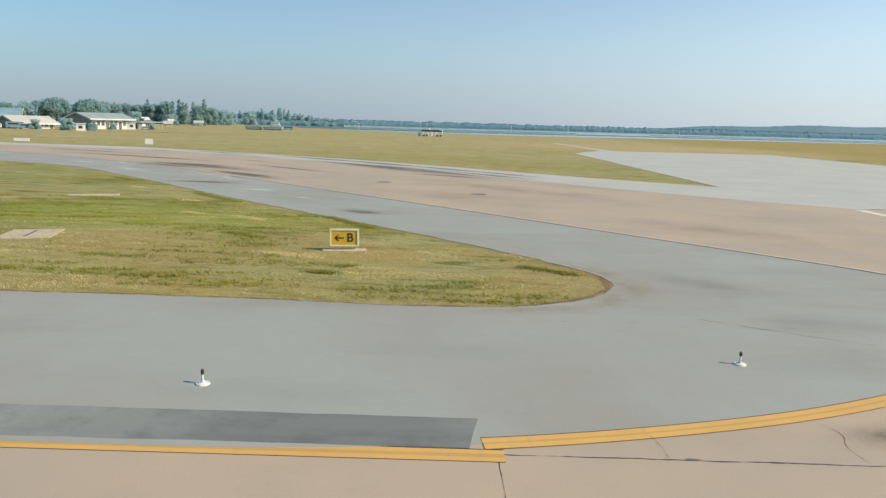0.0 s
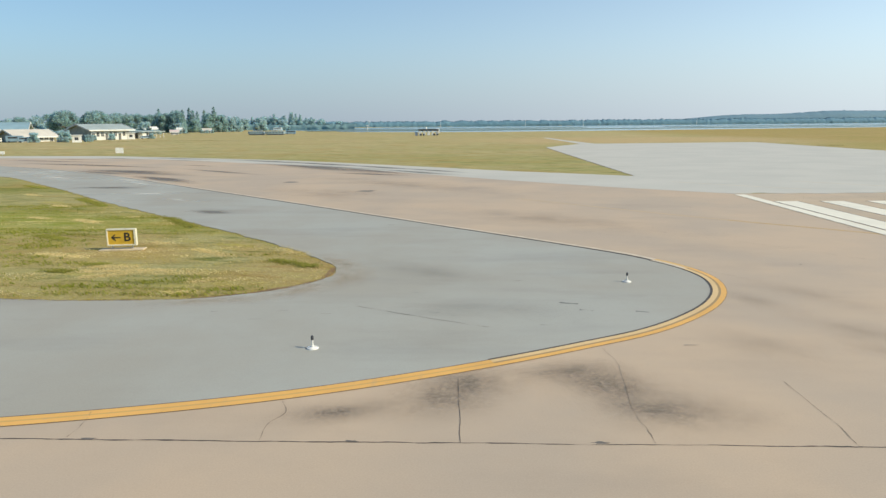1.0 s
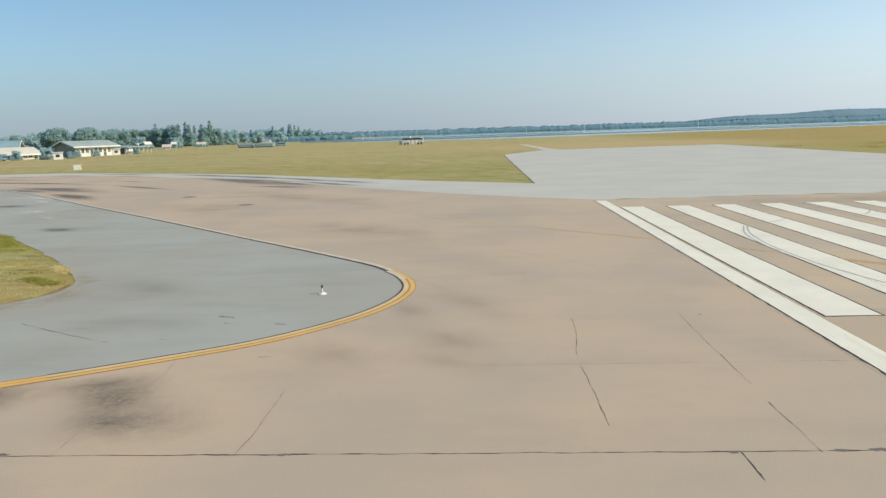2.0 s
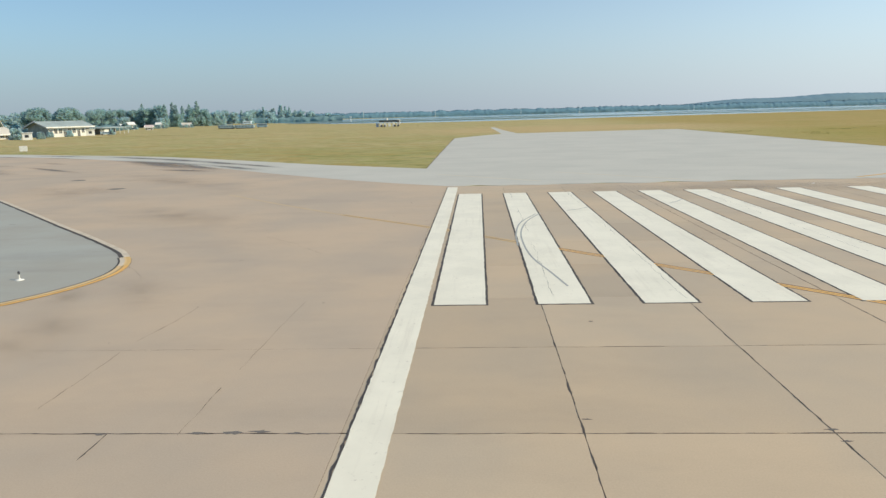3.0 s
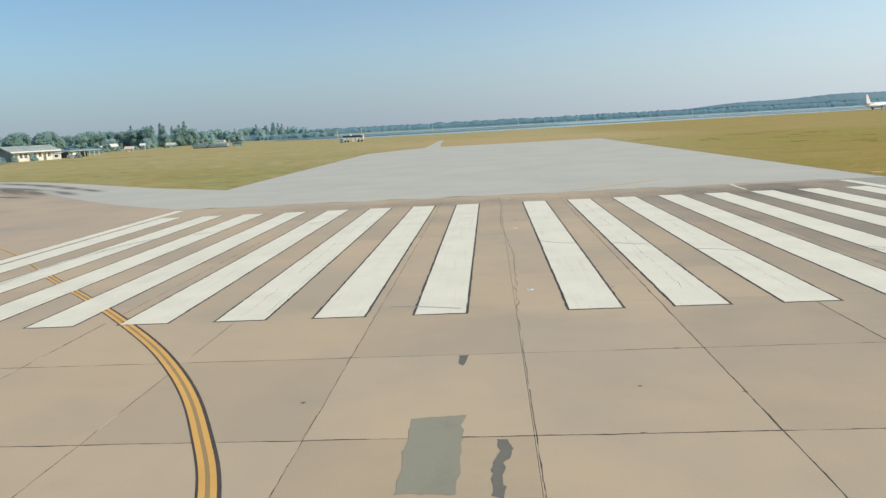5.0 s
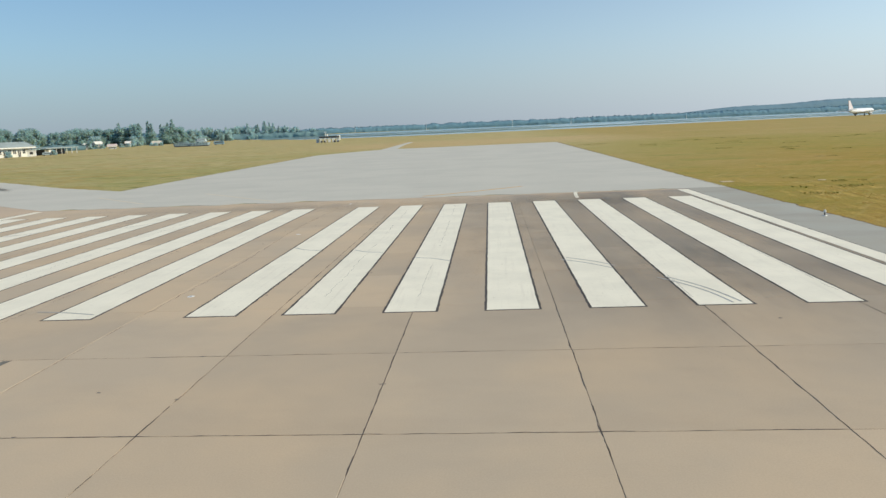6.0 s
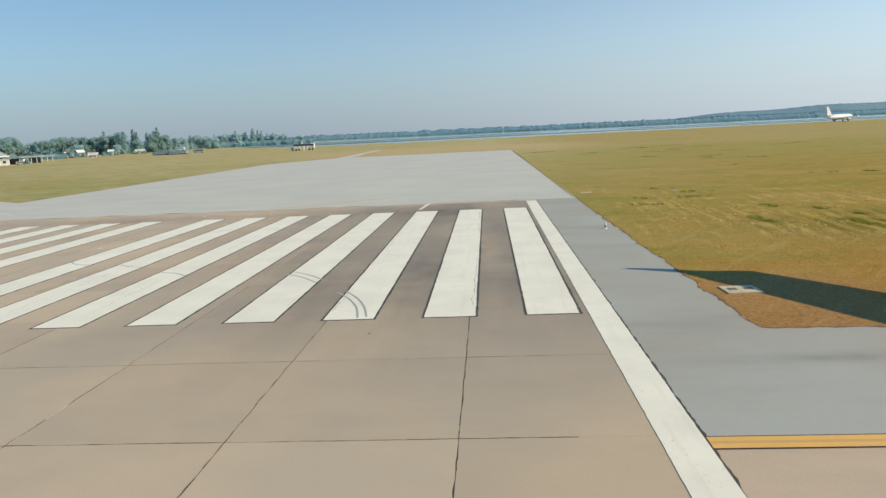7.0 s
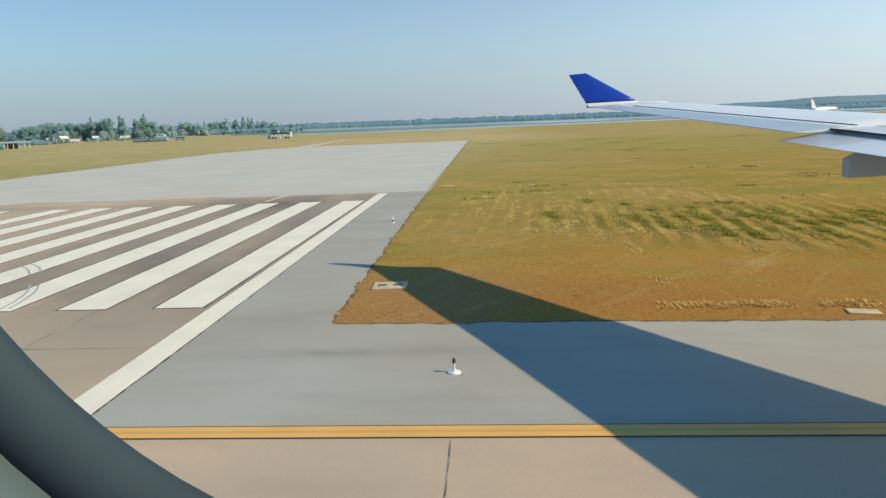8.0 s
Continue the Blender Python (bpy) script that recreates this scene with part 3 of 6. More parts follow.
# plan lines, metres: x along the taxiway, y away over the runway threshold
FILLET = smooth_line([(-300, -9.6), (-120, -9.6), (-80, -9.6), (-68, -9.55), (-65, -9.22), (-61, -8.38), (-57.3, -7.25), (-53.3, -5.48), (-49.6, -3.42),
                      (-47.5, -2.1), (-45.7, -0.4), (-44.35, 1.4), (-43.5, 3.3), (-43.2, 5.4), (-43.75, 7.7), (-45.1, 9.95),
                      (-48, 13.2), (-54, 19.3), (-61.5, 27.0), (-80, 45.6), (-106, 71), (-126, 85.8), (-170, 104), (-300, 125)])
ISLAND = smooth_line([(-300, 2.2), (-120, 2.1), (-82, 1.95), (-72, 1.8), (-66, 1.5), (-63.1, 1.85), (-61.2, 2.75), (-59.6, 4.15), (-58.95, 5.6),
                      (-58.95, 6.9), (-60.3, 9.6), (-63.7, 13.7), (-72.3, 22.6), (-82.3, 32.6), (-100, 51.3), (-115.5, 65.6), (-127, 70.5), (-170, 82), (-300, 98)])
FAR_CONC = smooth_line([(-29.9, 39.0), (-38.2, 45.1), (-49.7, 55.6), (-66, 72.3), (-89, 91.8), (-119, 110.5), (-146, 117), (-300, 139)])
FAR_GRASS = smooth_line([(-33.5, 59.8), (-48, 70), (-64.5, 84.0), (-87, 101.5), (-110, 113.7), (-131, 123.8), (-156, 127.5), (-300, 150)])

concrete = sheet("taxiway_concrete", [*FILLET, *reversed(FAR_CONC), Vector((30.0, 39.0)), Vector((30.0, -10.0)), Vector((300, -10.3)),
                                      Vector((300, -46)), Vector((-300, -46))], -0.012, 0.08, M_CONC)
tagged(concrete, "tan concrete taxiway and runway end with dark rubber smudges", "taxiway", kind="structure")

taxi_west = sheet("taxiway_west", [*FILLET, *reversed(FAR_CONC), Vector((-30.13, 39.0)), Vector((-30.13, -25.5)), Vector((-300, -25.5))], 0.0, 0.011, M_CONC)
tagged(taxi_west, "tan cast concrete taxiway with few fine cracks", "taxiway", kind="structure")

shoulder_w = sheet("shoulder_west", [*FILLET, *reversed(ragged(ISLAND, 0.22))], 0.008, 0.11, M_ASPH)
tagged(shoulder_w, "worn grey asphalt shoulder round the taxiway fillet", "shoulder", kind="structure")
far_edge = [Vector((x, 39.0 + 0.9 * noise.noise((x * 0.35, 3.1, 0)) + 0.3 * noise.noise((x * 1.9, 1.1, 0)))) for x in np.arange(-29.5, 30.0, 0.6)]
shoulder_n = sheet("shoulder_north", [*reversed(FAR_CONC), *ragged(FAR_GRASS, 0.3)], 0.006, 0.11, M_PAD)
tagged(shoulder_n, "pale grey asphalt strip between taxiway and grass", "shoulder", kind="structure")

PAD = [Vector((-29.9, 39.0)), *far_edge, Vector((30.0, 39.0)), *ragged(smooth_line([(33.6, 39), (33.4, 90), (33.2, 140), (33.1, 190.5)], 1.0), 0.15),
       *ragged(smooth_line([(33.0, 190.8), (10, 189), (-12, 187.0)], 1.0), 0.2), Vector((-15.5, 187)), Vector((-18.5, 230)), Vector((-20, 275)), Vector((-22, 275)),
       Vector((-21, 230)), Vector((-20.2, 185)), *ragged(smooth_line([(-21.5, 183.0), (-27, 172), (-33.2, 158)], 1.0), 0.15),
       *ragged(smooth_line([(-33.3, 157), (-33.5, 120), (-33.6, 90), (-33.5, 59.8)], 1.0), 0.15)]
pad = sheet("overrun_pad", PAD, 0.007, 0.11, M_PAD)
tagged(pad, "wide pale grey asphalt overrun behind the threshold", "pavement", kind="structure")

EAST_EDGE = ragged(smooth_line([(33.6, 39.0), (33.7, 20), (33.9, 3), (33.95, -1.5)], 0.5), 0.16) + [Vector((34.05, -2.3))] + \
    ragged(smooth_line([(34.6, -2.42), (42, -2.6), (60, -3.3), (120, -4.6), (300, -6)], 0.5), 0.14)
shoulder_e = sheet("shoulder_east", [Vector((30.0, 39.0)), *EAST_EDGE, Vector((300, -10.0)), Vector((30.0, -9.75))], 0.008, 0.11, M_ASPH)
tagged(shoulder_e, "grey asphalt shoulder beside runway edge and grass", "shoulder", kind="structure")

# dark asphalt repair strip beside the yellow line
sheet("asphalt_patch", ragged(straight_line([(-76, -7.95), (-65.05, -8.0), (-65.3, -9.44), (-76, -9.46)], 0.5), 0.05), 0.012, 0.004, M_PATCH, shoulder_w)
for material, rough_edge, pts in ((M_SLABPATCH, 0.07, [(-2.75, -8.7), (-1.55, -8.55), (-1.6, -11.9), (-2.7, -11.9)]),
                                  (M_SLABPATCH_DARK, 0.11, [(-0.78, -9.76), (-0.55, -9.78), (-0.6, -10.6), (-0.72, -11.3), (-0.74, -12.1), (-0.95, -12.05), (-0.92, -11.0), (-0.86, -10.3)]),
                                  (M_SLABPATCH_DARK, 0.08, [(-1.82, -4.45), (-1.58, -4.42), (-1.62, -5.0), (-1.72, -5.3), (-1.84, -5.1)])):
    ring = straight_line(pts, 0.12)
    sheet("slab_patch", ragged(ragged(ring, rough_edge, 1.5), rough_edge * 0.5, 5.0, 7), 0.0058, 0.003, material, concrete)


# ---- markings ----
def stripe_at(x, y0, y1, w, name="threshold_stripe"):
    edge = 0.09
    under = sheet("stripe_border", ragged(straight_line([(x - edge, y0 - edge), (x + w + edge, y0 - edge), (x + w + edge, y1 + edge * 0.3), (x - edge, y1 + edge * 0.3)], 0.16), 0.032, 3.1, x), 0.0042, 0.003, M_BLACK)
    top = sheet(name, ragged(straight_line([(x, y0), (x + w, y0), (x + w, y1), (x, y1)], 0.2), 0.022, 2.0, x + 5), 0.0082, 0.003, M_WHITE)
    under.parent = top
    return top


for i in range(16):
    x0 = (i - 8) * 3.6 + 1.8 if i >= 8 else (i - 7) * 3.6 - 3.6
    tagged(stripe_at(x0, 0.0, 32.8, 1.8), "worn white threshold stripe with thin black border", "runway marking", "threshold stripes", "structure")

edge_borders = []
for x0, x1 in ((-29.95, -29.05), (29.1, 30.0)):
    left = ragged(smooth_line([(x0, -40), (x0, 38.1)], 0.25), 0.022, 3.5)
    right = ragged(smooth_line([(x1, 38.0), (x1, -40)], 0.25), 0.022, 3.5, 4)
    edge = sheet("runway_edge_stripe", [*left, *right], 0.0125, 0.003, M_WHITE)
    out = -1 if x0 < 0 else 1
    edge_borders.append((edge, smooth_line([((x0 if out < 0 else x1) + out * 0.03, -40), ((x0 if out < 0 else x1) + out * 0.03, 38)], 0.16)))
    tagged(edge, "long white runway edge stripe with a ragged dark border", "runway marking", "runway edge stripes", "structure")


def double_line(name, pts, z, label, w=0.17, gap=0.14, border=0.04, mat_line=None, mat_gap=None, outer=0.6, mat_second=None):
    top = ribbon(name, pts, w, z + 0.004, mat_line or M_YELLOW, None, offset=(w + gap) / 2)
    ribbon("second_line", pts, w, z + 0.004, mat_second or mat_line or M_YELLOW, top, offset=-(w + gap) / 2)
    ribbon("line_gap", pts, gap, z + 0.0035, mat_gap or M_YELLOW_OLD, top)
    if border:
        full = 2 * w + gap
        ribbon("line_border", pts, border, z + 0.003, M_BLACK, top, offset=full / 2 + border / 2)
        ribbon("line_border", pts, border * outer, z + 0.003, M_BLACK, top, offset=-full / 2 - border * outer / 2)
    return tagged(top, label, "taxiway marking", kind="structure")


double_line("taxiway_edge_line", [q for q in FILLET if q.x > -65.4 and q.y < -4.9], 0.0122, "solid orange-yellow taxiway edge line with a fine dirty middle", 0.205, 0.08, 0.035, None, M_YELLOW_OLD, 0.3)
double_line("taxiway_edge_line", [q for q in FILLET if -5.2 < q.y < 7.4 and q.x > -64.9], 0.012, "double yellow taxiway edge line round the fillet", 0.20, 0.09, 0.09, M_PALEYELLOW, M_OCHRE, 0.15, M_YELLOW)
double_line("taxiway_edge_line", [q for q in FILLET if 7.0 < q.y < 9.4], 0.0115, "end of the edge line, bleached nearly to bare concrete", 0.20, 0.09, 0.09, M_LIP, M_PALEYELLOW, 0.15, M_FADED)
double_line("taxiway_edge_line", smooth_line([(-200, -9.75), (-64.6, -9.72)], 1.0), 0.002, "straight double yellow taxiway edge line")
double_line("taxiway_edge_line", smooth_line([(30.04, -10.03), (60, -10.1), (300, -10.3)], 1.0), 0.012, "straight double yellow line along asphalt shoulder", 0.19, 0.12, 0.04)
# beyond the fillet the same edge shows as a bare dark seam with a pale lip
seam = [q for q in FILLET if q.y >= 8.5]
ribbon("edge_seam", ragged(seam, 0.05, 1.0), 0.2, 0.013, M_JOINT, shoulder_w, offset=0.12)
ribbon("seam_lip", ragged(seam, 0.03, 0.8, 5), 0.28, 0.0135, M_LIP, shoulder_w, offset=-0.13)
LEAD = smooth_line([(-48.9, 35.6), (-41.2, 27.2), (-36.3, 22.2), (-30.2, 16.6), (-25.4, 11.6), (-21.8, 7.9), (-18, 4.1), (-14.4, 0.3), (-10.9, -3.8),
                    (-8.5, -7.3), (-7.4, -9.3), (-6.5, -11.1), (-5.4, -14.5), (-4.8, -20), (-4.7, -34)], 0.5)
double_line("lead_line", [q for q in LEAD if q.y < 2.6], 0.0005, "orange-yellow double lead line with black borders", 0.125, 0.09, 0.085, None, M_OCHRE)
double_line("lead_line", [q for q in LEAD if 2.0 < q.y < 10.5], 0.0003, "thin double yellow lead line curving over the runway", 0.11, 0.12, 0.06, None, M_GAPLINE)
double_line("lead_line", [q for q in LEAD if 10.0 < q.y < 22.5], 0.0002, "faded double yellow lead line on concrete", 0.10, 0.15, 0, M_FADED, M_GAPLINE)
double_line("lead_line", [q for q in LEAD if q.y > 22.0], 0.0001, "nearly gone yellow lead line on concrete", 0.09, 0.15, 0, M_FAINT, M_FAINT)
for pts in ([(-31.5, 51.4), (-26.5, 46.8), (-21.4, 42.2)], [(-19, 51.5), (-13, 45.6), (-7.4, 40)], [(6.5, 40.0), (11, 42.8), (16, 46.6)]):
    tagged(ribbon("lead_line", smooth_line(pts, 0.5), 0.4, 0.011, M_YELLOW_OLD if pts[0][0] > 0 else M_PADLINE, None), "short faded yellow line on pale asphalt", "taxiway marking", "faded yellow lines", "structure")

old_mark = ribbon("white_mark", ragged(smooth_line([(20.0, 34.2), (20.2, 37.3), (20.5, 39.8)], 0.4), 0.06, 1.5), 0.3, 0.006, M_WHITE, None)
tagged(old_mark, "remnant of an older white line on the runway", "runway marking", kind="structure")

# joints that show through the paint
paint_cracks = []
for x in (-20.08, -10.0, 9.98, 19.9, 25.05, -9.2, -24.6, 6.3):
    q = smooth_line([(x, 0.0), (x + 0.05, 15), (x - 0.04, 32.7)], 0.5)
    paint_cracks.append(q)

# tyre marks and rubber smears
def smear_mat(name, colour, strength, scale, along=None):
    m, nt, b = base_mat(name, 0.9)
    b.inputs["Base Color"].default_value = (*colour, 1)
    v = place_vec(nt, local=True)
    grad = nt.nodes.new("ShaderNodeTexGradient")
    grad.gradient_type = "QUADRATIC_SPHERE"
    nt.links.new(v, grad.inputs["Vector"])
    n = noise_tex(nt, place_vec(nt, along, local=True) if along else place_vec(nt), scale, 5, 0.65)
    a = maths(nt, "MULTIPLY", grad.outputs["Fac"], ramp(nt, n, [(0.28, (0, 0, 0)), (0.72, (1, 1, 1))]))
    grit = noise_tex(nt, place_vec(nt), 9.0, 5, 0.8)
    a = maths(nt, "MULTIPLY", a, ramp(nt, grit, [(0.36, (0.45, 0.45, 0.45)), (0.55, (1, 1, 1))]))
    a = maths(nt, "MULTIPLY", a, strength, True)
    nt.links.new(a, b.inputs["Alpha"])
    return m


M_SMEAR = smear_mat("rubber_smear", (0.12, 0.105, 0.09), 0.85, 0.4)
M_STREAK = smear_mat("rubber_streak", (0.17, 0.15, 0.13), 2.2, 1.6, (1.0, 2.6, 1))
M_DUST = smear_mat("blown_soil", (0.44, 0.30, 0.15), 0.65, 1.2)
M_SMEAR_PALE = smear_mat("pale_streak", (0.64, 0.615, 0.54), 1.7, 0.3)
M_SMEAR_SOFT = smear_mat("faint_smear", (0.16, 0.14, 0.115), 0.36, 0.3)


def smear(x, y, rx, ry, turn, z, material, parent):
    ring = [(math.cos(a), math.sin(a), 0) for a in np.linspace(0, 2 * math.pi, 28, endpoint=False)]
    ob = raw_ob("rubber_smear", ring, [tuple(range(28))], material)
    ob.location, ob.scale, ob.rotation_euler = (x, y, z), (rx, ry, 1), (0, 0, turn)
    ob.parent = parent
    return ob


SMEARS = (
    (M_SMEAR, concrete, 0.0050, ((-53.6, -7.2, 2.0, 1.5, 0.6), (-52.9, -6.3, 1.7, 1.2, 0.4), (-49.5, -6.5, 2.3, 1.5, -0.4), (-48.6, -8.1, 2.4, 1.3, -0.1), (-50.4, -5.6, 1.8, 1.0, 0.2), (-56.0, -8.2, 1.6, 0.7, 0.3))),
    (M_STREAK, concrete, 0.0058, ((-97.6, 99.2, 16, 1.3, -0.46), (-75.2, 78.5, 17, 2.4, -0.80), (-66.0, 65.5, 6, 1.3, -0.5), (-60.0, 68.5, 8, 1.2, -0.8), (-101.8, 74.1, 9, 1.8, -0.35), (-90.0, 58.6, 9, 1.5, -0.74), (-105, 71.4, 10, 1.3, -0.57), (-76, 82.2, 17, 1.6, -0.66),
                                  (-88.0, 72.0, 10, 0.9, -0.7), (-112, 88.0, 14, 1.1, -0.5), (-66.5, 71.8, 9, 1.2, -0.85), (-122, 92.0, 12, 1.0, -0.45), (-132, 104, 16, 1.1, -0.4),
                                  (-123, 112.5, 8, 0.9, -0.4), (-131.5, 110.4, 5, 0.9, -0.2), (-96.3, 86.2, 4, 0.7, -0.5), (-112.5, 86.9, 4, 0.8, -0.2), (-98.7, 70.6, 12, 2.2, -0.54), (-90.1, 59.5, 6, 1.3, -0.67))),
    (M_SMEAR_SOFT, concrete, 0.0070, ((-67.3, 40.6, 10, 3.2, -0.81), (-47.8, 22.8, 11, 3.4, -0.74), (-64.6, 41.8, 5, 2.0, -0.5), (-60, 50, 20, 4, -0.75), (22, 30, 7, 9, 0.1), (25, 14, 5, 12, 0), (14, 20, 6, 14, 0.0), (21, 5, 8, 10, 0.1), (16, 33, 16, 5, 0), (-5, 34, 22, 4, 0),
                                      (-44.6, -3.4, 2.2, 1.3, -0.9), (-41.2, -2.0, 3.4, 1.2, -1.1), (-42.8, 1.6, 2.2, 0.9, -1.2), (-41.0, -4.2, 2.4, 1.0, -0.6), (-40.3, 2.2, 3.4, 1.3, -1.0))),
    (M_STREAK, shoulder_n, 0.0085, ((-88, 97.5, 13, 1.7, -0.65), (-76, 88, 10, 1.8, -0.72), (-66, 79.0, 8, 1.5, -0.8), (-58, 71.6, 7, 1.0, -0.8), (-110, 110.5, 12, 1.2, -0.5))),
    (M_STREAK, shoulder_w, 0.0095, ((-72.1, 27.2, 2.0, 0.9, -0.45), (-90.5, 47.6, 4, 1.0, -0.1))),
    (M_SMEAR_SOFT, shoulder_w, 0.0103, ((-52.0, 0.3, 3.2, 1.5, -0.1), (-55.0, 6.5, 4.0, 1.6, -0.6), (-90.8, 48.6, 5, 1.4, 0.15), (-72.3, 28.2, 2.6, 1.2, -0.35))),
    (M_SMEAR_SOFT, shoulder_e, 0.0103, ((37, -5.0, 2.4, 0.7, 0), (34.5, -5.2, 2.8, 0.6, 0))),
    (M_SMEAR_PALE, shoulder_w, 0.0120, ((-84.0, 41.3, 6.0, 1.1, 0.1), (-105, 62.4, 10, 2.4, -0.74), (-93.2, 57.6, 9, 1.6, -0.54), (-115.5, 72.5, 9, 2.4, -0.74), (-83.4, 34.9, 2.4, 0.8, -0.68), (-90, 53.0, 7, 1.2, -0.75), (-112, 74, 9, 1.4, -0.6), (-78.0, 35.6, 4.0, 0.7, -0.5))),
    (M_DUST, shoulder_w, 0.0128, ((-58.2, 5.6, 1.3, 2.4, 0.1), (-59.6, 3.2, 2.2, 1.0, 0.75), (-62.6, 1.4, 2.8, 0.7, 0.2), (-59.2, 8.6, 1.0, 2.6, 0.6))))
for material, base, z, marks in SMEARS:
    for k, (x, y, rx, ry, turn) in enumerate(marks):
        smear(x, y, rx * 1.3, ry * 1.35, turn, z + 0.0001 * k, material, base)
for pts in ([(-23.2, 21.5), (-24.3, 18.2), (-24.9, 14.5), (-25.0, 11), (-24.8, 7.5), (-24.2, 4.2), (-23.9, 2.4)],
            [(-23.6, 21.0), (-24.7, 17.8), (-25.2, 14), (-25.3, 10.5)],
            [(19.4, 4.3), (20.1, 3.1), (20.7, 1.6), (21.0, 0.2)], [(19.75, 4.4), (20.5, 3.0), (21.0, 1.6), (21.3, 0.3)],
            [(16.0, 8.5), (17.0, 7.6), (18.0, 6.3)], [(16.3, 8.9), (17.3, 8.0), (18.2, 6.8)],
            [(1.8, 14.0), (2.6, 13.2), (3.6, 12.8)], [(9.0, 10.0), (10.0, 9.6), (10.8, 8.9)], [(5.5, 12.6), (6.4, 11.9), (7.2, 11.7)],
            [(-21.4, 22.3), (-20.5, 23.0), (-19.8, 23.8)], [(-14, 25), (-13, 26.3), (-12.6, 27)], [(-4.6, 1.2), (-3.4, 1.0), (-2.0, 0.6)]):
    ribbon("tyre_mark", smooth_line(pts, 0.3), 0.085, 0.0125, M_TYRE, concrete)

rng = random.Random(5)

def crack_line(name, pts, width, z, parent, seed=0.0, sway=0.03, material=None):
    """A crack or an open joint: wandering, wide and narrow by turns, with gaps where it has closed."""
    line = ragged(pts, sway, 1.3, seed)
    verts, faces = [], []
    for i, q in enumerate(line):
        d = (line[min(i + 1, len(line) - 1)] - line[max(i - 1, 0)]).normalized()
        side = Vector((-d.y, d.x))
        w = width * (0.55 + 0.8 * noise.noise((q.x * 1.7, q.y * 1.7, seed)) + 0.7 * noise.noise((q.x * 6.0, q.y * 6.0, seed + 2)))
        w = max(0.004, w) / 2
        a, b = q - side * w, q + side * w
        verts += [(a.x, a.y, z), (b.x, b.y, z)]
        if i:
            faces.append((2 * i - 2, 2 * i - 1, 2 * i + 1, 2 * i))
    return raw_ob(name, verts, faces, material or M_JOINT, parent)


# open joints along and across the runway end
for y, w, x0, x1 in ((-9.66, 0.052, -76, -58), (-9.66, 0.044, -58.2, -30), (-9.66, 0.036, -30.2, 8), (-9.66, 0.026, 8, 27.5), (-4.40, 0.012, -41, -30), (-4.40, 0.020, -30.2, 29)):
    crack_line("open_joint", smooth_line([(x0, y), (x1, y)], 0.14), w, 0.0044, concrete, y)
for x, w, y0, y1 in ((-25.1, 0.048, -24, -4), (-25.1, 0.022, -4, 0), (-20.1, 0.055, -24, -0.1), (-15.05, 0.045, -24, 4), (-15.05, 0.028, 4, 36), (-10.02, 0.03, -24, 30), (0.0, 0.026, -24, -1), (5.0, 0.04, -24, 12), (5.0, 0.024, 12, 34),
                     (10.0, 0.04, -24, 12), (15.0, 0.032, -24, 6), (19.95, 0.036, -24, 0), (25.0, 0.034, -24, 4), (-5.0, 0.02, -24, 38)):
    start = y0
    while start < y1:
        stop = min(y1, start + rng.uniform(2.0, 7.0))
        crack_line("worn_joint", smooth_line([(x, start), (x, stop)], 0.14), w * rng.uniform(0.7, 1.15), 0.0043, concrete, x)
        start = stop + rng.choice((0.0, 0.0, 0.0, 0.3, 0.9))
for edge, q in edge_borders:
    crack_line("stripe_border", q, 0.10, 0.0108, edge, 3.0, 0.05, M_BLACK)
for q in paint_cracks:
    start = rng.randint(0, 6)
    while start < len(q) - 4:
        stop = min(len(q), start + rng.randint(8, 26))
        crack_line("paint_crack", smooth_line([(p.x, p.y) for p in q[start:stop:4]], 0.2) if stop - start > 8 else q[start:stop], 0.018, 0.0098, concrete, q[0].x, 0.09, M_SPALL)
        start = stop + rng.randint(3, 14)
# broken edges along the joints
for x, y, r0 in ((-33.2, -9.64, 0.13), (-32.4, -9.62, 0.16), (-31.85, -9.56, 0.16), (-31.1, -9.64, 0.12), (-30.5, -9.66, 0.10), (-35.3, -9.68, 0.12), (4.3, -4.38, 0.09), (2.2, -9.62, 0.07), (-13.4, -9.7, 0.06), (-60.8, -9.62, 0.12),
                 (-55.4, -9.62, 0.10), (-50.4, -9.60, 0.13), (-44.3, -9.66, 0.14), (4.98, -7.6, 0.05), (-20.1, -9.5, 0.09), (-20.05, -10.0, 0.08), (-15.0, -9.66, 0.08), (9.96, -6.8, 0.07), (-24.95, -9.0, 0.07), (10.3, -4.4, 0.06)):
    ring = [Vector((x + math.cos(a) * r0 * rng.uniform(0.5, 1.9), y + math.sin(a) * r0 * rng.uniform(0.15, 0.6))) for a in np.linspace(0, 6.283, 15)[:-1]]
    sheet("spall", ring, 0.0049, 0.003, M_SPALL, concrete)
# scars in the asphalt and dark marks on the far taxiway
for x, y, l in ((-49.5, 1.2, 0.3), (-50.5, -1.5, 0.28), (-49.0, 0.3, 0.2), (-47.2, 0.1, 0.2), (-58.0, 20.4, 0.2)):
    crack_line("asphalt_scar", smooth_line([(x - l, y + l * 0.25), (x, y), (x + l, y - l * 0.25)], 0.1), 0.2, 0.0125, concrete, x, 0.08, M_PATCH)
for x, y, l in ((-73.0, 53.5, 0.8), (-62.9, 42.9, 0.9)):
    ring = [Vector((x + math.cos(a) * l * rng.uniform(0.7, 1.2), y + math.sin(a) * 0.75 * rng.uniform(0.6, 1.2))) for a in np.linspace(0, 6.283, 17)[:-1]]
    sheet("asphalt_scar", ring, 0.0049, 0.003, M_SLABPATCH_DARK, concrete)
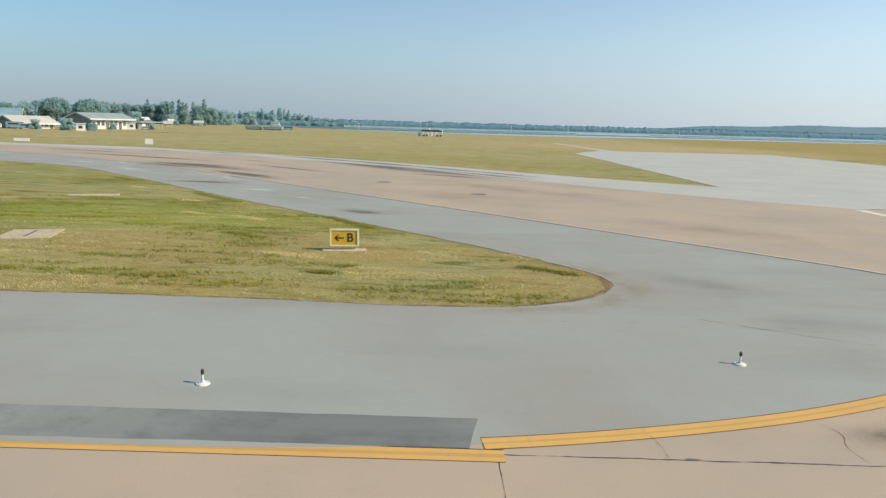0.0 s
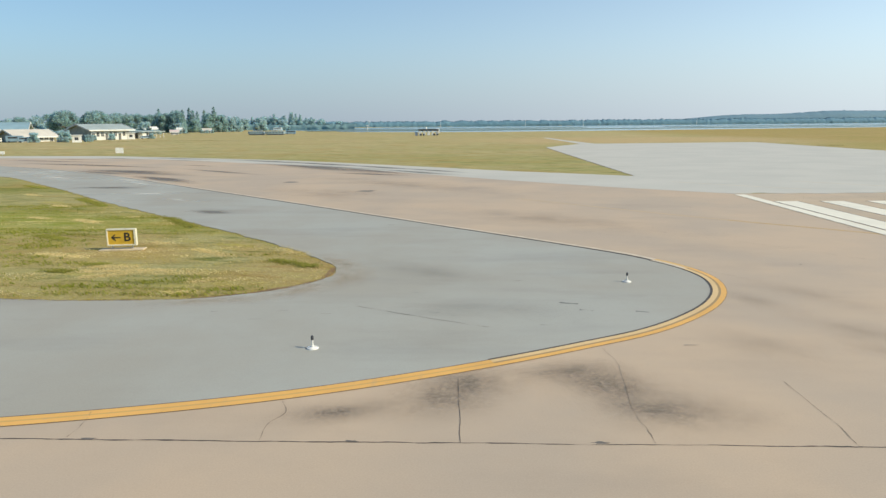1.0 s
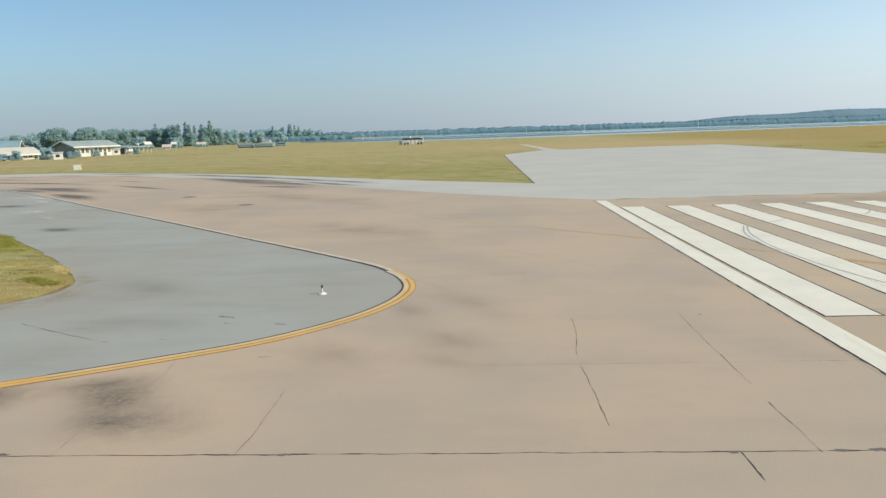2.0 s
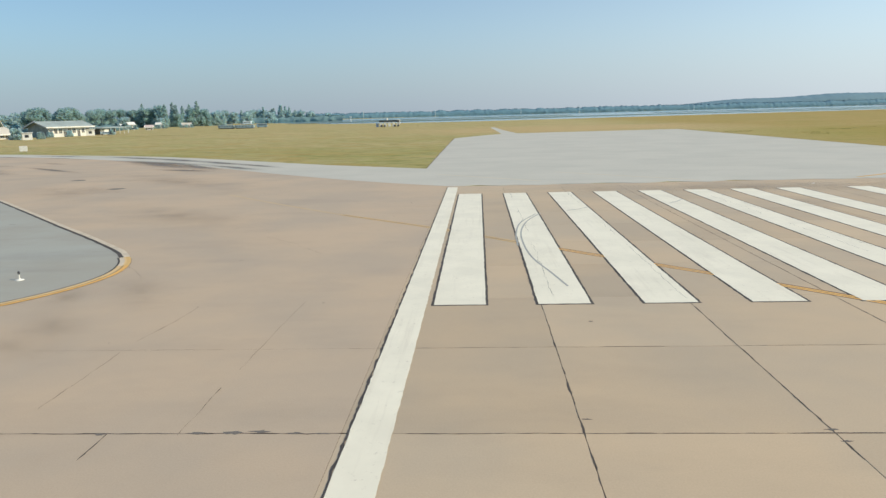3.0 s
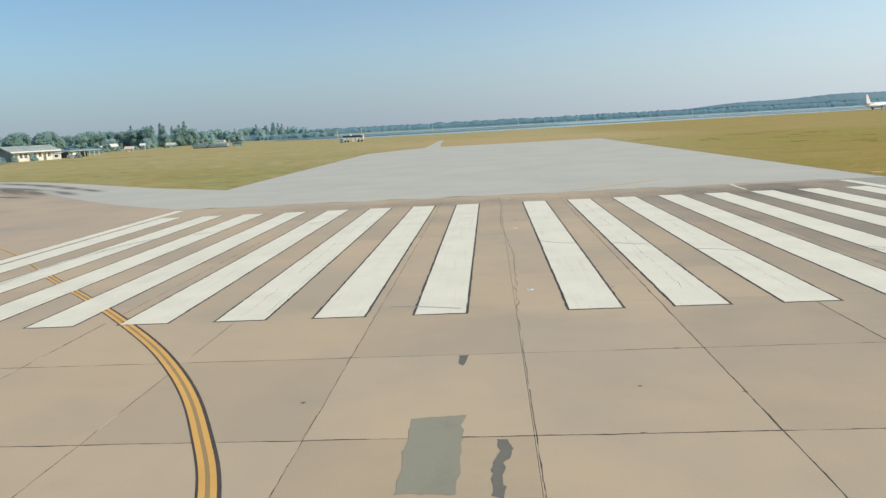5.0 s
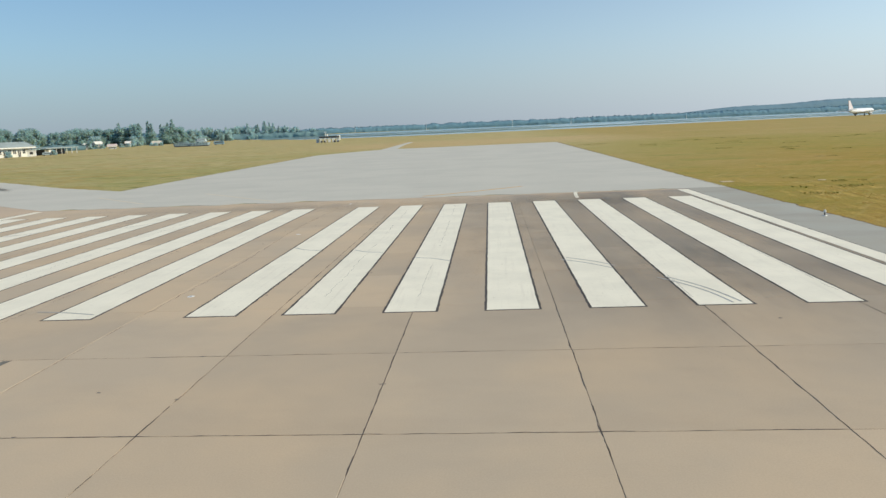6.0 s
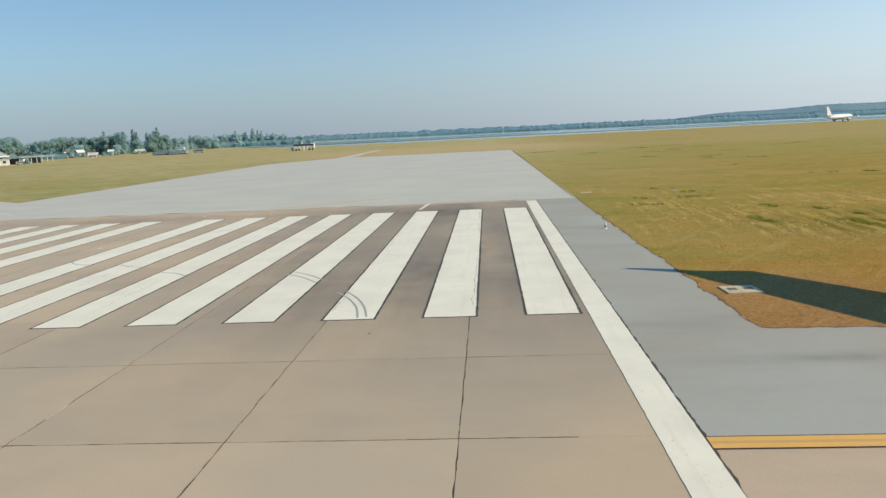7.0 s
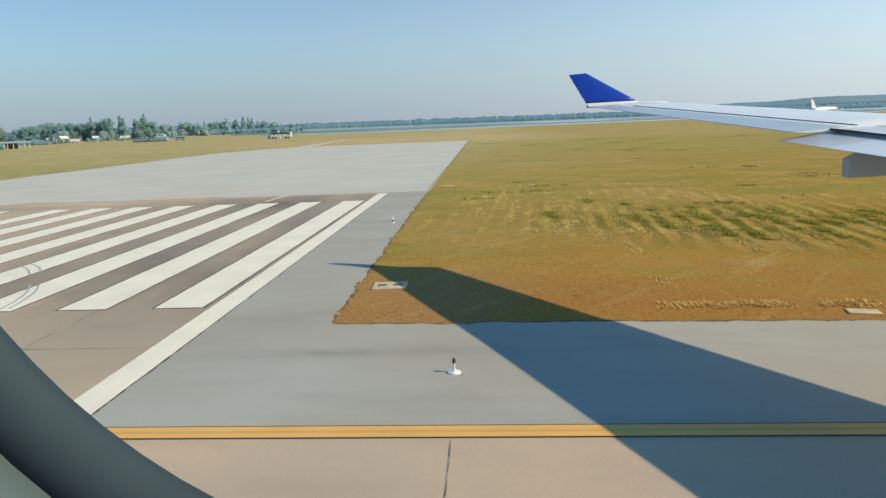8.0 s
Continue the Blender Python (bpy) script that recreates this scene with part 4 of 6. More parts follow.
# small dark pits and stains
for k in range(48):
    x, y = rng.uniform(-60, 29), rng.uniform(-20, 36)
    if x < -42 and y > -10:
        continue
    r0 = rng.uniform(0.02, 0.065)
    ring = [Vector((x + math.cos(a) * r0 * rng.uniform(0.7, 1.5), y + math.sin(a) * r0 * rng.uniform(0.5, 1.1))) for a in np.linspace(0, 6.283, 9)[:-1]]
    sheet("pit", ring, 0.0052, 0.003, M_SPALL, concrete)
# cracks in slabs and asphalt
for pts, w, z, sway in (([(-57.0, 0.75), (-55.6, -0.05), (-54.5, -0.65), (-52.4, -1.75)], 0.035, 0.0125, 0.08), ([(-61.3, -9.6), (-61.32, -9.0), (-61.45, -8.3)], 0.02, 0.017, 0.06), ([(-57.3, -9.6), (-57.32, -8.8), (-57.1, -8.3), (-57.36, -7.6)], 0.016, 0.0046, 0.03),
                        ([(-53.2, -9.65), (-53.22, -8.5), (-53.3, -6.0)], 0.017, 0.0075, 0.04), ([(-49.3, -9.65), (-49.34, -7.7), (-49.2, -6.2), (-49.1, -4.6), (-49.25, -3.7)], 0.012, 0.0075, 0.06), ([(-45.33, -9.7), (-45.28, -8.2), (-45.3, -6.2)], 0.011, 0.0075, 0.04),
                        ([(-37.5, -8.4), (-37.5, -6.2), (-37.52, -4.6)], 0.016, 0.0046, 0.03), ([(-37.5, -3.6), (-37.2, -1.0), (-37.15, 0.2)], 0.02, 0.0046, 0.04), ([(-33.6, -9.7), (-33.6, -7.2)], 0.02, 0.0046, 0.03), ([(-33.55, -6.0), (-33.5, -2.1), (-33.45, 0.6)], 0.014, 0.0046, 0.03),
                        ([(-35.14, -9.7), (-35.14, -10.8)], 0.03, 0.0046, 0.03), ([(-64.75, -9.6), (-64.7, -12), (-64.75, -16)], 0.03, 0.0046, 0.05), ([(-44.0, 7.8), (-42.4, 6.0), (-41.5, 4.6)], 0.016, 0.0046, 0.1), ([(-39.0, 14.2), (-36.6, 11.8)], 0.018, 0.0046, 0.1), ([(-37.5, 12.0), (-36.0, 10.8), (-34.8, 9.2)], 0.016, 0.0046, 0.08),
                        ([(-25.0, -0.2), (-25.3, 3), (-24.6, 9), (-25.2, 18)], 0.022, 0.0046, 0.1), ([(0.0, 0), (0.2, 10), (-0.2, 22), (0.1, 33)], 0.026, 0.0046, 0.12), ([(38.2, -10.4), (38.25, -16), (38.1, -30)], 0.02, 0.0046, 0.015)):
    crack_line("crack", smooth_line(pts, 0.12), w, z, concrete, pts[0][0], sway)
for k in range(14):
    x, y = rng.uniform(-62, -46), rng.uniform(-4, 9)
    crack_line("asphalt_scar", smooth_line([(x, y), (x + rng.uniform(0.1, 0.45), y + rng.uniform(-0.1, 0.1))], 0.05), rng.uniform(0.04, 0.10), 0.0118, shoulder_w, k, 0.05, M_PATCH)


# ---- edge lights, sign, small airfield things ----
def edge_light(at, scale=1.0):
    ob = thing("taxiway_edge_light", at, "short post light with white round base on asphalt", "airfield light", "taxiway edge lights")
    bm = bmesh.new()
    cyl(bm, 0, 0, 0, 0.03, 0.175, 0.165, 20)
    cyl(bm, 0, 0, 0.03, 0.055, 0.13, 0.08, 20)
    part("base", bm, M_LAMPBASE, ob, "white painted metal base")
    bm = bmesh.new()
    cyl(bm, 0, 0, 0.06, 0.25, 0.028, 0.026, 10)
    cyl(bm, 0, 0, 0.06, 0.09, 0.05, 0.04, 10)
    part("post", bm, M_LAMPBASE, ob)
    bm = bmesh.new()
    cyl(bm, 0, 0, 0.25, 0.28, 0.035, 0.046, 12)
    cyl(bm, 0, 0, 0.28, 0.36, 0.045, 0.04, 12)
    cyl(bm, 0, 0, 0.36, 0.385, 0.04, 0.016, 12)
    part("lamp_head", bm, M_LAMPHEAD, ob, "dark glass lamp head")
    ob.scale = (scale,) * 3
    return ob


first = edge_light((-71.75, -6.45, 0.008))
for x, y in ((-57.5, -3.85), (-46.72, 4.55), (38.1, -6.75), (-86.2, -6.6), (53.5, -6.9)):
    copy_thing(first, pose(x, y, 0.008))


def flush_light(x, y):
    ob = thing("inset_light", (x, y, 0.0), "small flush white light set in concrete", "airfield light", "runway centre lights")
    bm = bmesh.new()
    cyl(bm, 0, 0, 0.0, 0.012, 0.15, 0.12, 16)
    part("rim", bm, M_LAMPBASE, ob)
    bm = bmesh.new()
    cyl(bm, 0, 0, 0.012, 0.022, 0.07, 0.05, 12)
    part("lens", bm, M_METAL, ob)
    return ob


fl = flush_light(0.62, 3.1)
for y in (19.0, 35.7, -12.5):
    copy_thing(fl, pose(0.62, y, 0.0))

marker = thing("edge_marker", (32.95, 19.5, 0.008), "low white runway edge marker light on asphalt", "airfield light")
bm = bmesh.new()
cyl(bm, 0, 0, 0, 0.04, 0.14, 0.12, 16)
part("base", bm, M_LAMPBASE, marker)
bm = bmesh.new()
cyl(bm, 0, 0, 0.04, 0.22, 0.035, 0.03, 12)
part("stem", bm, M_LAMPHEAD, marker)
bm = bmesh.new()
cyl(bm, 0, 0, 0.22, 0.33, 0.08, 0.07, 14)
cyl(bm, 0, 0, 0.33, 0.38, 0.07, 0.03, 14)
part("lamp_head", bm, M_LAMPBASE, marker)


def guidance_sign():
    turn = math.atan2(0.21, 1.41)
    ob = thing("guidance_sign", (-71.05, 11.95, GROUND_Z), "yellow taxiway sign lettered B with arrow", "airfield sign", turn=turn)
    bm = bmesh.new()
    box(bm, 0, 0.0, 0.03, 2.2, 0.7, 0.07, bevel=0.02)
    part("plinth", bm, M_PIT, ob, "cracked pale concrete plinth")
    for sx in (-0.5, 0.5):
        bm = bmesh.new()
        cyl(bm, sx, 0, 0.06, 0.24, 0.04, 0.04, 10)
        part("leg", bm, M_METAL, ob)
    bm = bmesh.new()
    for cx, cz, sx, sz in ((0, 0.27, 1.46, 0.07), (0, 1.08, 1.46, 0.07), (-0.70, 0.675, 0.07, 0.75), (0.68, 0.675, 0.11, 0.75)):
        box(bm, cx, 0, cz, sx, 0.24, sz, bevel=0.01)
    part("frame", bm, M_SIGNFRAME, ob, "cream metal sign frame")
    bm = bmesh.new()
    box(bm, -0.02, 0, 0.675, 1.30, 0.16, 0.74)
    part("face", bm, M_SIGN, ob, "flat yellow sign face")
    y = -0.086
    bm = bmesh.new()
    box(bm, -0.25, y, 0.665, 0.42, 0.008, 0.065)
    for s in (-1, 1):
        vs = box(bm, 0, 0, 0, 0.24, 0.008, 0.06)
        bmesh.ops.rotate(bm, cent=(0, 0, 0), matrix=Matrix.Rotation(-s * 0.75, 3, "Y"), verts=vs)
        bmesh.ops.translate(bm, vec=(-0.39, y, 0.665 + s * 0.075), verts=vs)
    part("arrow", bm, M_BLACKPAINT, ob, "black arrow")
    cu = bpy.data.curves.new("letter", "FONT")
    cu.body = "B"
    cu.size, cu.extrude, cu.align_x, cu.align_y, cu.offset = 0.62, 0.004, "CENTER", "CENTER", 0.012
    tmp = bpy.data.objects.new("letter", cu)
    scene.collection.objects.link(tmp)
    me = bpy.data.meshes.new_from_object(tmp.evaluated_get(bpy.context.evaluated_depsgraph_get()))
    scene.collection.objects.unlink(tmp)
    bpy.data.objects.remove(tmp)
    me.materials.clear()
    me.materials.append(M_BLACKPAINT)
    lt = new("letter", me)
    lt.parent, lt.location, lt.rotation_euler = ob, (0.28, y, 0.665), (radians(90), 0, 0)
    lt["label"] = "black letter B"
    return ob


guidance_sign()


def pit_cover(x, y, sx, sy, turn, slots):
    ob = thing("concrete_pit_cover", (x, y, GROUND_Z), "low pale concrete pit cover in the grass", "pit cover", "pit covers", turn)
    bm = bmesh.new()
    box(bm, 0, 0, 0.02, sx, sy, 0.06, bevel=0.015)
    part("slab", bm, M_PIT, ob)
    for k in range(slots):
        bm = bmesh.new()
        if slots == 1:
            box(bm, 0, 0.02, 0.049, 0.13, sy * 0.72, 0.012)
        else:
            box(bm, (k - (slots - 1) / 2) * sx * 0.46, 0.02, 0.049, sx * 0.27, sy * 0.3, 0.012)
        part("hatch", bm, M_SPALL, ob, "dark iron hatch")
    return ob


pit_cover(35.15, 2.7, 1.3, 1.1, 0.03, 2)
pit_cover(50.4, -2.05, 0.9, 0.5, -0.2, 0)
pit_cover(35.15, 43.6, 1.1, 0.7, 0.1, 0)
pit_cover(43.1, 41.9, 0.6, 0.4, -0.2, 0)
pit_cover(-88.4, 14.1, 2.6, 3.0, 0.25, 1)
pit_cover(-94.8, 33.3, 3.8, 1.2, 0.4, 0)


def marker_board(x, y, w, h, label, turn=0.3):
    ob = thing("marker_board", (x, y, GROUND_Z), label, "airfield sign", "", turn)
    bm = bmesh.new()
    box(bm, 0, 0, h * 0.55 + 0.15, w, 0.16, h, bevel=0.02)
    part("panel", bm, M_LAMPBASE, ob)
    for s in (-0.35, 0.35):
        bm = bmesh.new()
        box(bm, s * w, 0, 0.12, 0.07, 0.07, 0.36)
        part("leg", bm, M_METAL, ob)
    return ob


marker_board(-134.3, 135.0, 1.7, 1.25, "white square airfield board at the grass edge")
marker_board(-162.5, 133.5, 3.2, 0.7, "low wide weathered white airfield board")

# ---- bare soil along the asphalt edges ----
for line, off, wide0 in (([q for q in ISLAND if q.x > -140 and q.y < 7.5], -1, 0.24), ([q for q in EAST_EDGE if q.x < 120], 1, 0.42), ([q for q in FAR_GRASS if q.x > -160], -1, 0.24), ([Vector((33.5, y)) for y in np.arange(190, 38.5, -0.6)], 1, 0.34), ([Vector((-33.55, y)) for y in np.arange(60, 157, 0.6)], 1, 0.36)):
    inner_e = ragged(line, 0.05, 0.8, 31)
    outer_e = []
    for i, q in enumerate(line):
        d = (line[min(i + 1, len(line) - 1)] - line[max(i - 1, 0)]).normalized()
        wide = wide0 + 0.25 * noise.noise((q.x * 0.35, q.y * 0.35, 12)) + 0.2 * noise.noise((q.x * 1.7, q.y * 1.7, 4))
        outer_e.append(q + Vector((-d.y, d.x)) * math.copysign(max(0.06, wide), -off))
    verts = [(q.x, q.y, GROUND_Z + 0.012) for q in inner_e] + [(q.x, q.y, GROUND_Z + 0.004) for q in outer_e]
    n = len(inner_e)
    straw_side = off < 0 and line[0].y > 50
    strip = raw_ob("soil_edge", verts, [(i, i + 1, n + i + 1, n + i) for i in range(n - 1)], M_STRAW_EDGE if straw_side else M_SOIL)
    tagged(strip, "bleached straw fringe beside the asphalt" if straw_side else "reddish-brown bare soil fringe beside the asphalt", "soil", kind="structure")

# crumbled asphalt along the grass
for k, (line, width, base) in enumerate((([q for q in EAST_EDGE if q.x < 110], 0.17, shoulder_e), ([Vector((33.45, y)) for y in np.arange(40, 190, 0.6)], 0.2, pad), ([Vector((-33.5, y)) for y in np.arange(60, 157, 0.6)], 0.2, pad),
                                         ([q for q in ISLAND if -120 < q.x < -59 and q.y < 6], 0.09, shoulder_w))):
    q = smooth_line([(p.x, p.y) for p in line], 0.12)
    crack_line("crumbled_edge", q, width, 0.0112, base, 17.0 + k, 0.11, M_CRUMBLE)

# ---- grass tufts ----
def inside(poly, x, y):
    hit = False
    j = len(poly) - 1
    for i in range(len(poly)):
        a, b = poly[i], poly[j]
        if (a[1] > y) != (b[1] > y) and x < (b[0] - a[0]) * (y - a[1]) / (b[1] - a[1]) + a[0]:
            hit = not hit
        j = i
    return hit


def tufts(name, spots, material, lo, hi, label, seed, wide=1.0, blades=5):
    r = random.Random(seed)
    verts, faces = [], []
    for x, y in spots:
        h = r.uniform(lo, hi)
        for k in range(blades):
            a = r.gauss(1.57, 0.75)
            w = h * r.uniform(0.25, 0.5) * wide
            cx, cy = x + r.uniform(-0.14, 0.14) * wide, y + r.uniform(-0.14, 0.14) * wide
            lean = r.uniform(1.0, 2.6) * h
            n = len(verts)
            dx, dy = math.cos(a) * w / 2, math.sin(a) * w / 2
            tx, ty = cx - math.sin(a) * lean, cy + math.cos(a) * lean
            verts += [(cx - dx, cy - dy, GROUND_Z - 0.01), (cx + dx, cy + dy, GROUND_Z - 0.01), (tx + dx * 0.3, ty + dy * 0.3, GROUND_Z + h), (tx - dx * 0.3, ty - dy * 0.3, GROUND_Z + h * 0.95)]
            faces.append((n, n + 1, n + 2, n + 3))
    ob = raw_ob(name, verts, faces, material)
    return tagged(ob, label, "grass", kind="stuff")


ISLAND_POLY = [(q.x - 0.1, q.y + 0.05) for q in ISLAND]
g = random.Random(11)
spots, border, greens = [], [], []
while len(spots) < 9000:
    x, y = -59 - abs(g.gauss(0, 20)), g.uniform(1.5, 58)
    if inside(ISLAND_POLY, x, y) and noise.noise((x * 0.22, y * 0.5, 4)) + g.uniform(-0.45, 0.35) > -0.05:
        spots.append((x, y))
while len(greens) < 2600:
    x, y = g.uniform(-112, -60), g.uniform(2, 50)
    if inside(ISLAND_POLY, x, y) and noise.noise((x * 0.09, y * 0.25, 8)) > 0.18:
        greens.append((x, y))
for q in ISLAND:
    if q.x > -130:
        border += [(q.x + g.gauss(-0.12, 0.16), q.y + g.gauss(0.06, 0.14)) for _ in range(7)]
tufts("grass_tufts", spots, M_TUFT, 0.02, 0.05, "short dry yellow-green grass tufts", 1)
tufts("grass_tufts", greens, M_TUFT_GREEN, 0.03, 0.07, "short green grass tufts in the verge", 2)
flecks, dark_grass = [], []
for k in range(520):
    x0, y0 = g.uniform(-104, -60), 2.4 + 30 * g.random() ** 1.3
    if not inside(ISLAND_POLY, x0, y0):
        continue
    n0 = noise.noise((x0 * 0.11, y0 * 0.2, 51))
    bunch = [(x0 + g.gauss(0, 1.0), y0 + g.gauss(0, 0.10)) for _ in range(20)]
    if n0 > 0.02:
        flecks += [p for p in bunch if inside(ISLAND_POLY, *p)]
    elif n0 < -0.06:
        dark_grass += [p for p in bunch if inside(ISLAND_POLY, *p)]
clump_grass = []
CLUMPS = ((0, -87.7, 37.1, -82.2, 31.2), (0, -62.3, 9.1, -60.0, 7.6), (0, -101.5, 50.8, -97.3, 47.4), (0, -78.5, 16.7, -76.2, 15.2), (0, -74.0, 24.3, -70.5, 19.7), (0, -71.6, 6.7, -70.7, 6.6), (0, -70.7, 8.0, -70.1, 8.1),
          (1, -80.3, 23.7, -77.7, 21.7), (1, -70.7, 7.7, -68.0, 7.5), (1, -69.5, 5.4, -67.7, 6.2), (1, -67.2, 12.1, -64.6, 9.9), (1, -64.8, 2.5, -63.9, 3.0), (1, -64.3, 4.8, -63.8, 4.8), (1, -84.2, 24.8, -82.6, 24.0),
          (1, -87.5, 32.8, -85.2, 30.9), (1, -77.0, 24.7, -76.2, 24.6), (1, -70.7, 14.2, -69.3, 13.7), (1, -95.3, 41.4, -93.4, 40.1), (1, -62.8, 12.4, -61.0, 10.3), (1, -70.2, 6.6, -66.5, 6.8), (1, -75.0, 11.0, -72.0, 9.9))
for kind, xa, ya, xb, yb in CLUMPS:
    reach = math.hypot(xb - xa, yb - ya)
    for _ in range(int(70 + 60 * reach)):
        u = g.random()
        (flecks if kind else clump_grass).append((xa + (xb - xa) * u + g.gauss(0, 0.22), ya + (yb - ya) * u + g.gauss(0, 0.14)))
tufts("dry_straw", flecks, M_TUFT_BLEACHED, 0.02, 0.05, "pale cut straw lying on the grass", 9, 2.0)
tufts("grass_clumps", clump_grass, M_TUFT_GREEN, 0.03, 0.09, "taller dark green grass clumps in the verge", 12, 1.5)
tufts("grass_streaks", dark_grass, M_TUFT_LUSH, 0.04, 0.09, "darker green grass streaks in the verge", 10, 1.8)
tufts("grass_fringe", border, M_TUFT, 0.02, 0.06, "ragged dry grass along the asphalt edge", 3)

spots, greens, straw, border = [], [], [], []
while len(spots) < 9000:
    x, y = 34.2 + abs(g.gauss(0, 22)), -2.4 + abs(g.gauss(0, 26))
    if noise.noise((x * 0.25, y * 0.3, 14)) + g.uniform(-0.5, 0.4) > 0.0 and not (34.3 < x < 36 and 1.9 < y < 3.5):
        spots.append((x, y))
# mown rows: broken swaths, bleached in one belt and green in another
row = Vector((0.08, 0.997))
side = Vector((0.997, -0.08))
for k in range(48):
    along = -14.0 + g.uniform(0, 2)
    while along < 56:
        length = g.uniform(0.8, 4.5)
        p = Vector((34.6, 5.0)) + side * (k * 1.24 + g.gauss(0, 0.10)) + row * along
        green = math.exp(-((p.y - 16.5 + (p.x - 54) * 0.45) / 6.0) ** 2) * min(1.0, max(0.0, (p.x - 40) / 9))
        green *= max(0.0, min(1.0, 0.75 + 1.3 * noise.noise((p.x * 0.12, p.y * 0.16, 21))))
        pale = math.exp(-((p.y - 21 + (p.x - 45) * 0.35) / 9.0) ** 2) * math.exp(-((p.x - 46) / 9.0) ** 2)
        pale = max(pale, 0.16 * (1 + noise.noise((p.x * 0.1, p.y * 0.1, 33))) if 8 < p.y < 34 else 0.04)
        if p.x > 34.9 and p.y > (2.5 if p.x < 44 else 0.5) and p.x < 94 and not (34.3 < p.x < 36.2 and 1.8 < p.y < 3.8):
            count = int(length * 14)
            if g.random() < green * 0.95:
                greens += [(p.x + g.gauss(0, 0.24), p.y + g.random() * length) for _ in range(int(count * 1.5))]
                if g.random() < 0.5:
                    straw += [(p.x + 0.34 + g.gauss(0, 0.07), p.y + g.random() * length) for _ in range(count // 3)]
            elif g.random() < pale * 0.95:
                straw += [(p.x + g.gauss(0, 0.10), p.y + g.random() * length) for _ in range(int(count * 0.6))]
        along += length + g.uniform(0.2, 2.5)
# a broken line of straw left along the verge
for k in range(1500):
    x = 41.5 + 38 * g.random()
    if noise.noise((x * 0.4, 3.3, 0)) > -0.15:
        straw.append((x, -0.75 - 0.03 * (x - 42) + g.gauss(0, 0.13)))
for q in EAST_EDGE:
    if q.x < 120:
        border += [(q.x + g.gauss(0.1, 0.14), q.y + g.gauss(0.08, 0.14)) for _ in range(6)]
weeds = []
for k in range(100):
    x0, y0 = 38 + 80 * g.random() ** 1.3, 24 + 150 * g.random() ** 1.6
    if noise.noise((x0 * 0.05, y0 * 0.03, 40)) < -0.05:
        continue
    span = g.uniform(0.2, 0.7) * (1 + y0 / 60)
    weeds += [(x0 + g.gauss(0, span), y0 + g.gauss(0, 0.35)) for _ in range(int(8 + y0 / 8))]
for k in range(700):
    x0 = g.uniform(-215, -150)
    weeds.append((x0, 268 + 0.16 * (x0 + 183) + g.gauss(0, 0.5)))
tufts("weeds", weeds, M_WEED, 0.05, 0.16, "dark green weeds scattered in dry grass", 8, 1.6)
tufts("grass_tufts", spots, M_TUFT_GOLD, 0.02, 0.055, "short golden dry grass tufts", 4)
tufts("grass_rows", straw, M_TUFT_STRAW, 0.035, 0.085, "bleached straw lying in mown rows", 5, 2.0)
tufts("grass_rows", greens, M_TUFT_LUSH, 0.05, 0.12, "green grass growing in mown rows", 6, 1.5)
tufts("grass_fringe", border, M_TUFT_GOLD, 0.02, 0.06, "ragged dry grass along asphalt shoulder", 7)


# ---- trees ----
def leaf_cloud(centres, per, leaf, seed, flat=1.0):
    r = np.random.RandomState(seed)
    verts, faces = [], []
    for cx, cy, cz, rad in centres:
        for _ in range(per):
            d = r.normal(size=3)
            d /= np.linalg.norm(d)
            p = np.array([cx, cy, cz]) + d * rad * (0.3 + 0.95 * r.rand()) * np.array([1, 1, flat])
            d = d * 0.35 + r.normal(size=3) * 0.7
            u, v = np.cross(d, [0.3, 0.2, 1.0]), None
            u = u / (np.linalg.norm(u) + 1e-6)
            v = np.cross(d + 0.5 * r.normal(size=3), u)
            v /= np.linalg.norm(v) + 1e-6
            s = leaf * (0.6 + 0.8 * r.rand())
            n = len(verts)
            verts += [p - u * s, p + v * s * 0.7, p + u * s, p - v * s * 0.7]
            faces.append((n, n + 1, n + 2, n + 3))
    return verts, faces


def limb(bm, a, b, r0, r1, n=7):
    a, b = Vector(a), Vector(b)
    m = (b - a).to_track_quat("Z", "Y").to_matrix().to_4x4()
    got = bmesh.ops.create_cone(bm, cap_ends=True, segments=n, radius1=r0, radius2=r1, depth=(b - a).length)
    bmesh.ops.transform(bm, matrix=Matrix.Translation((a + b) / 2) @ m, verts=got["verts"])


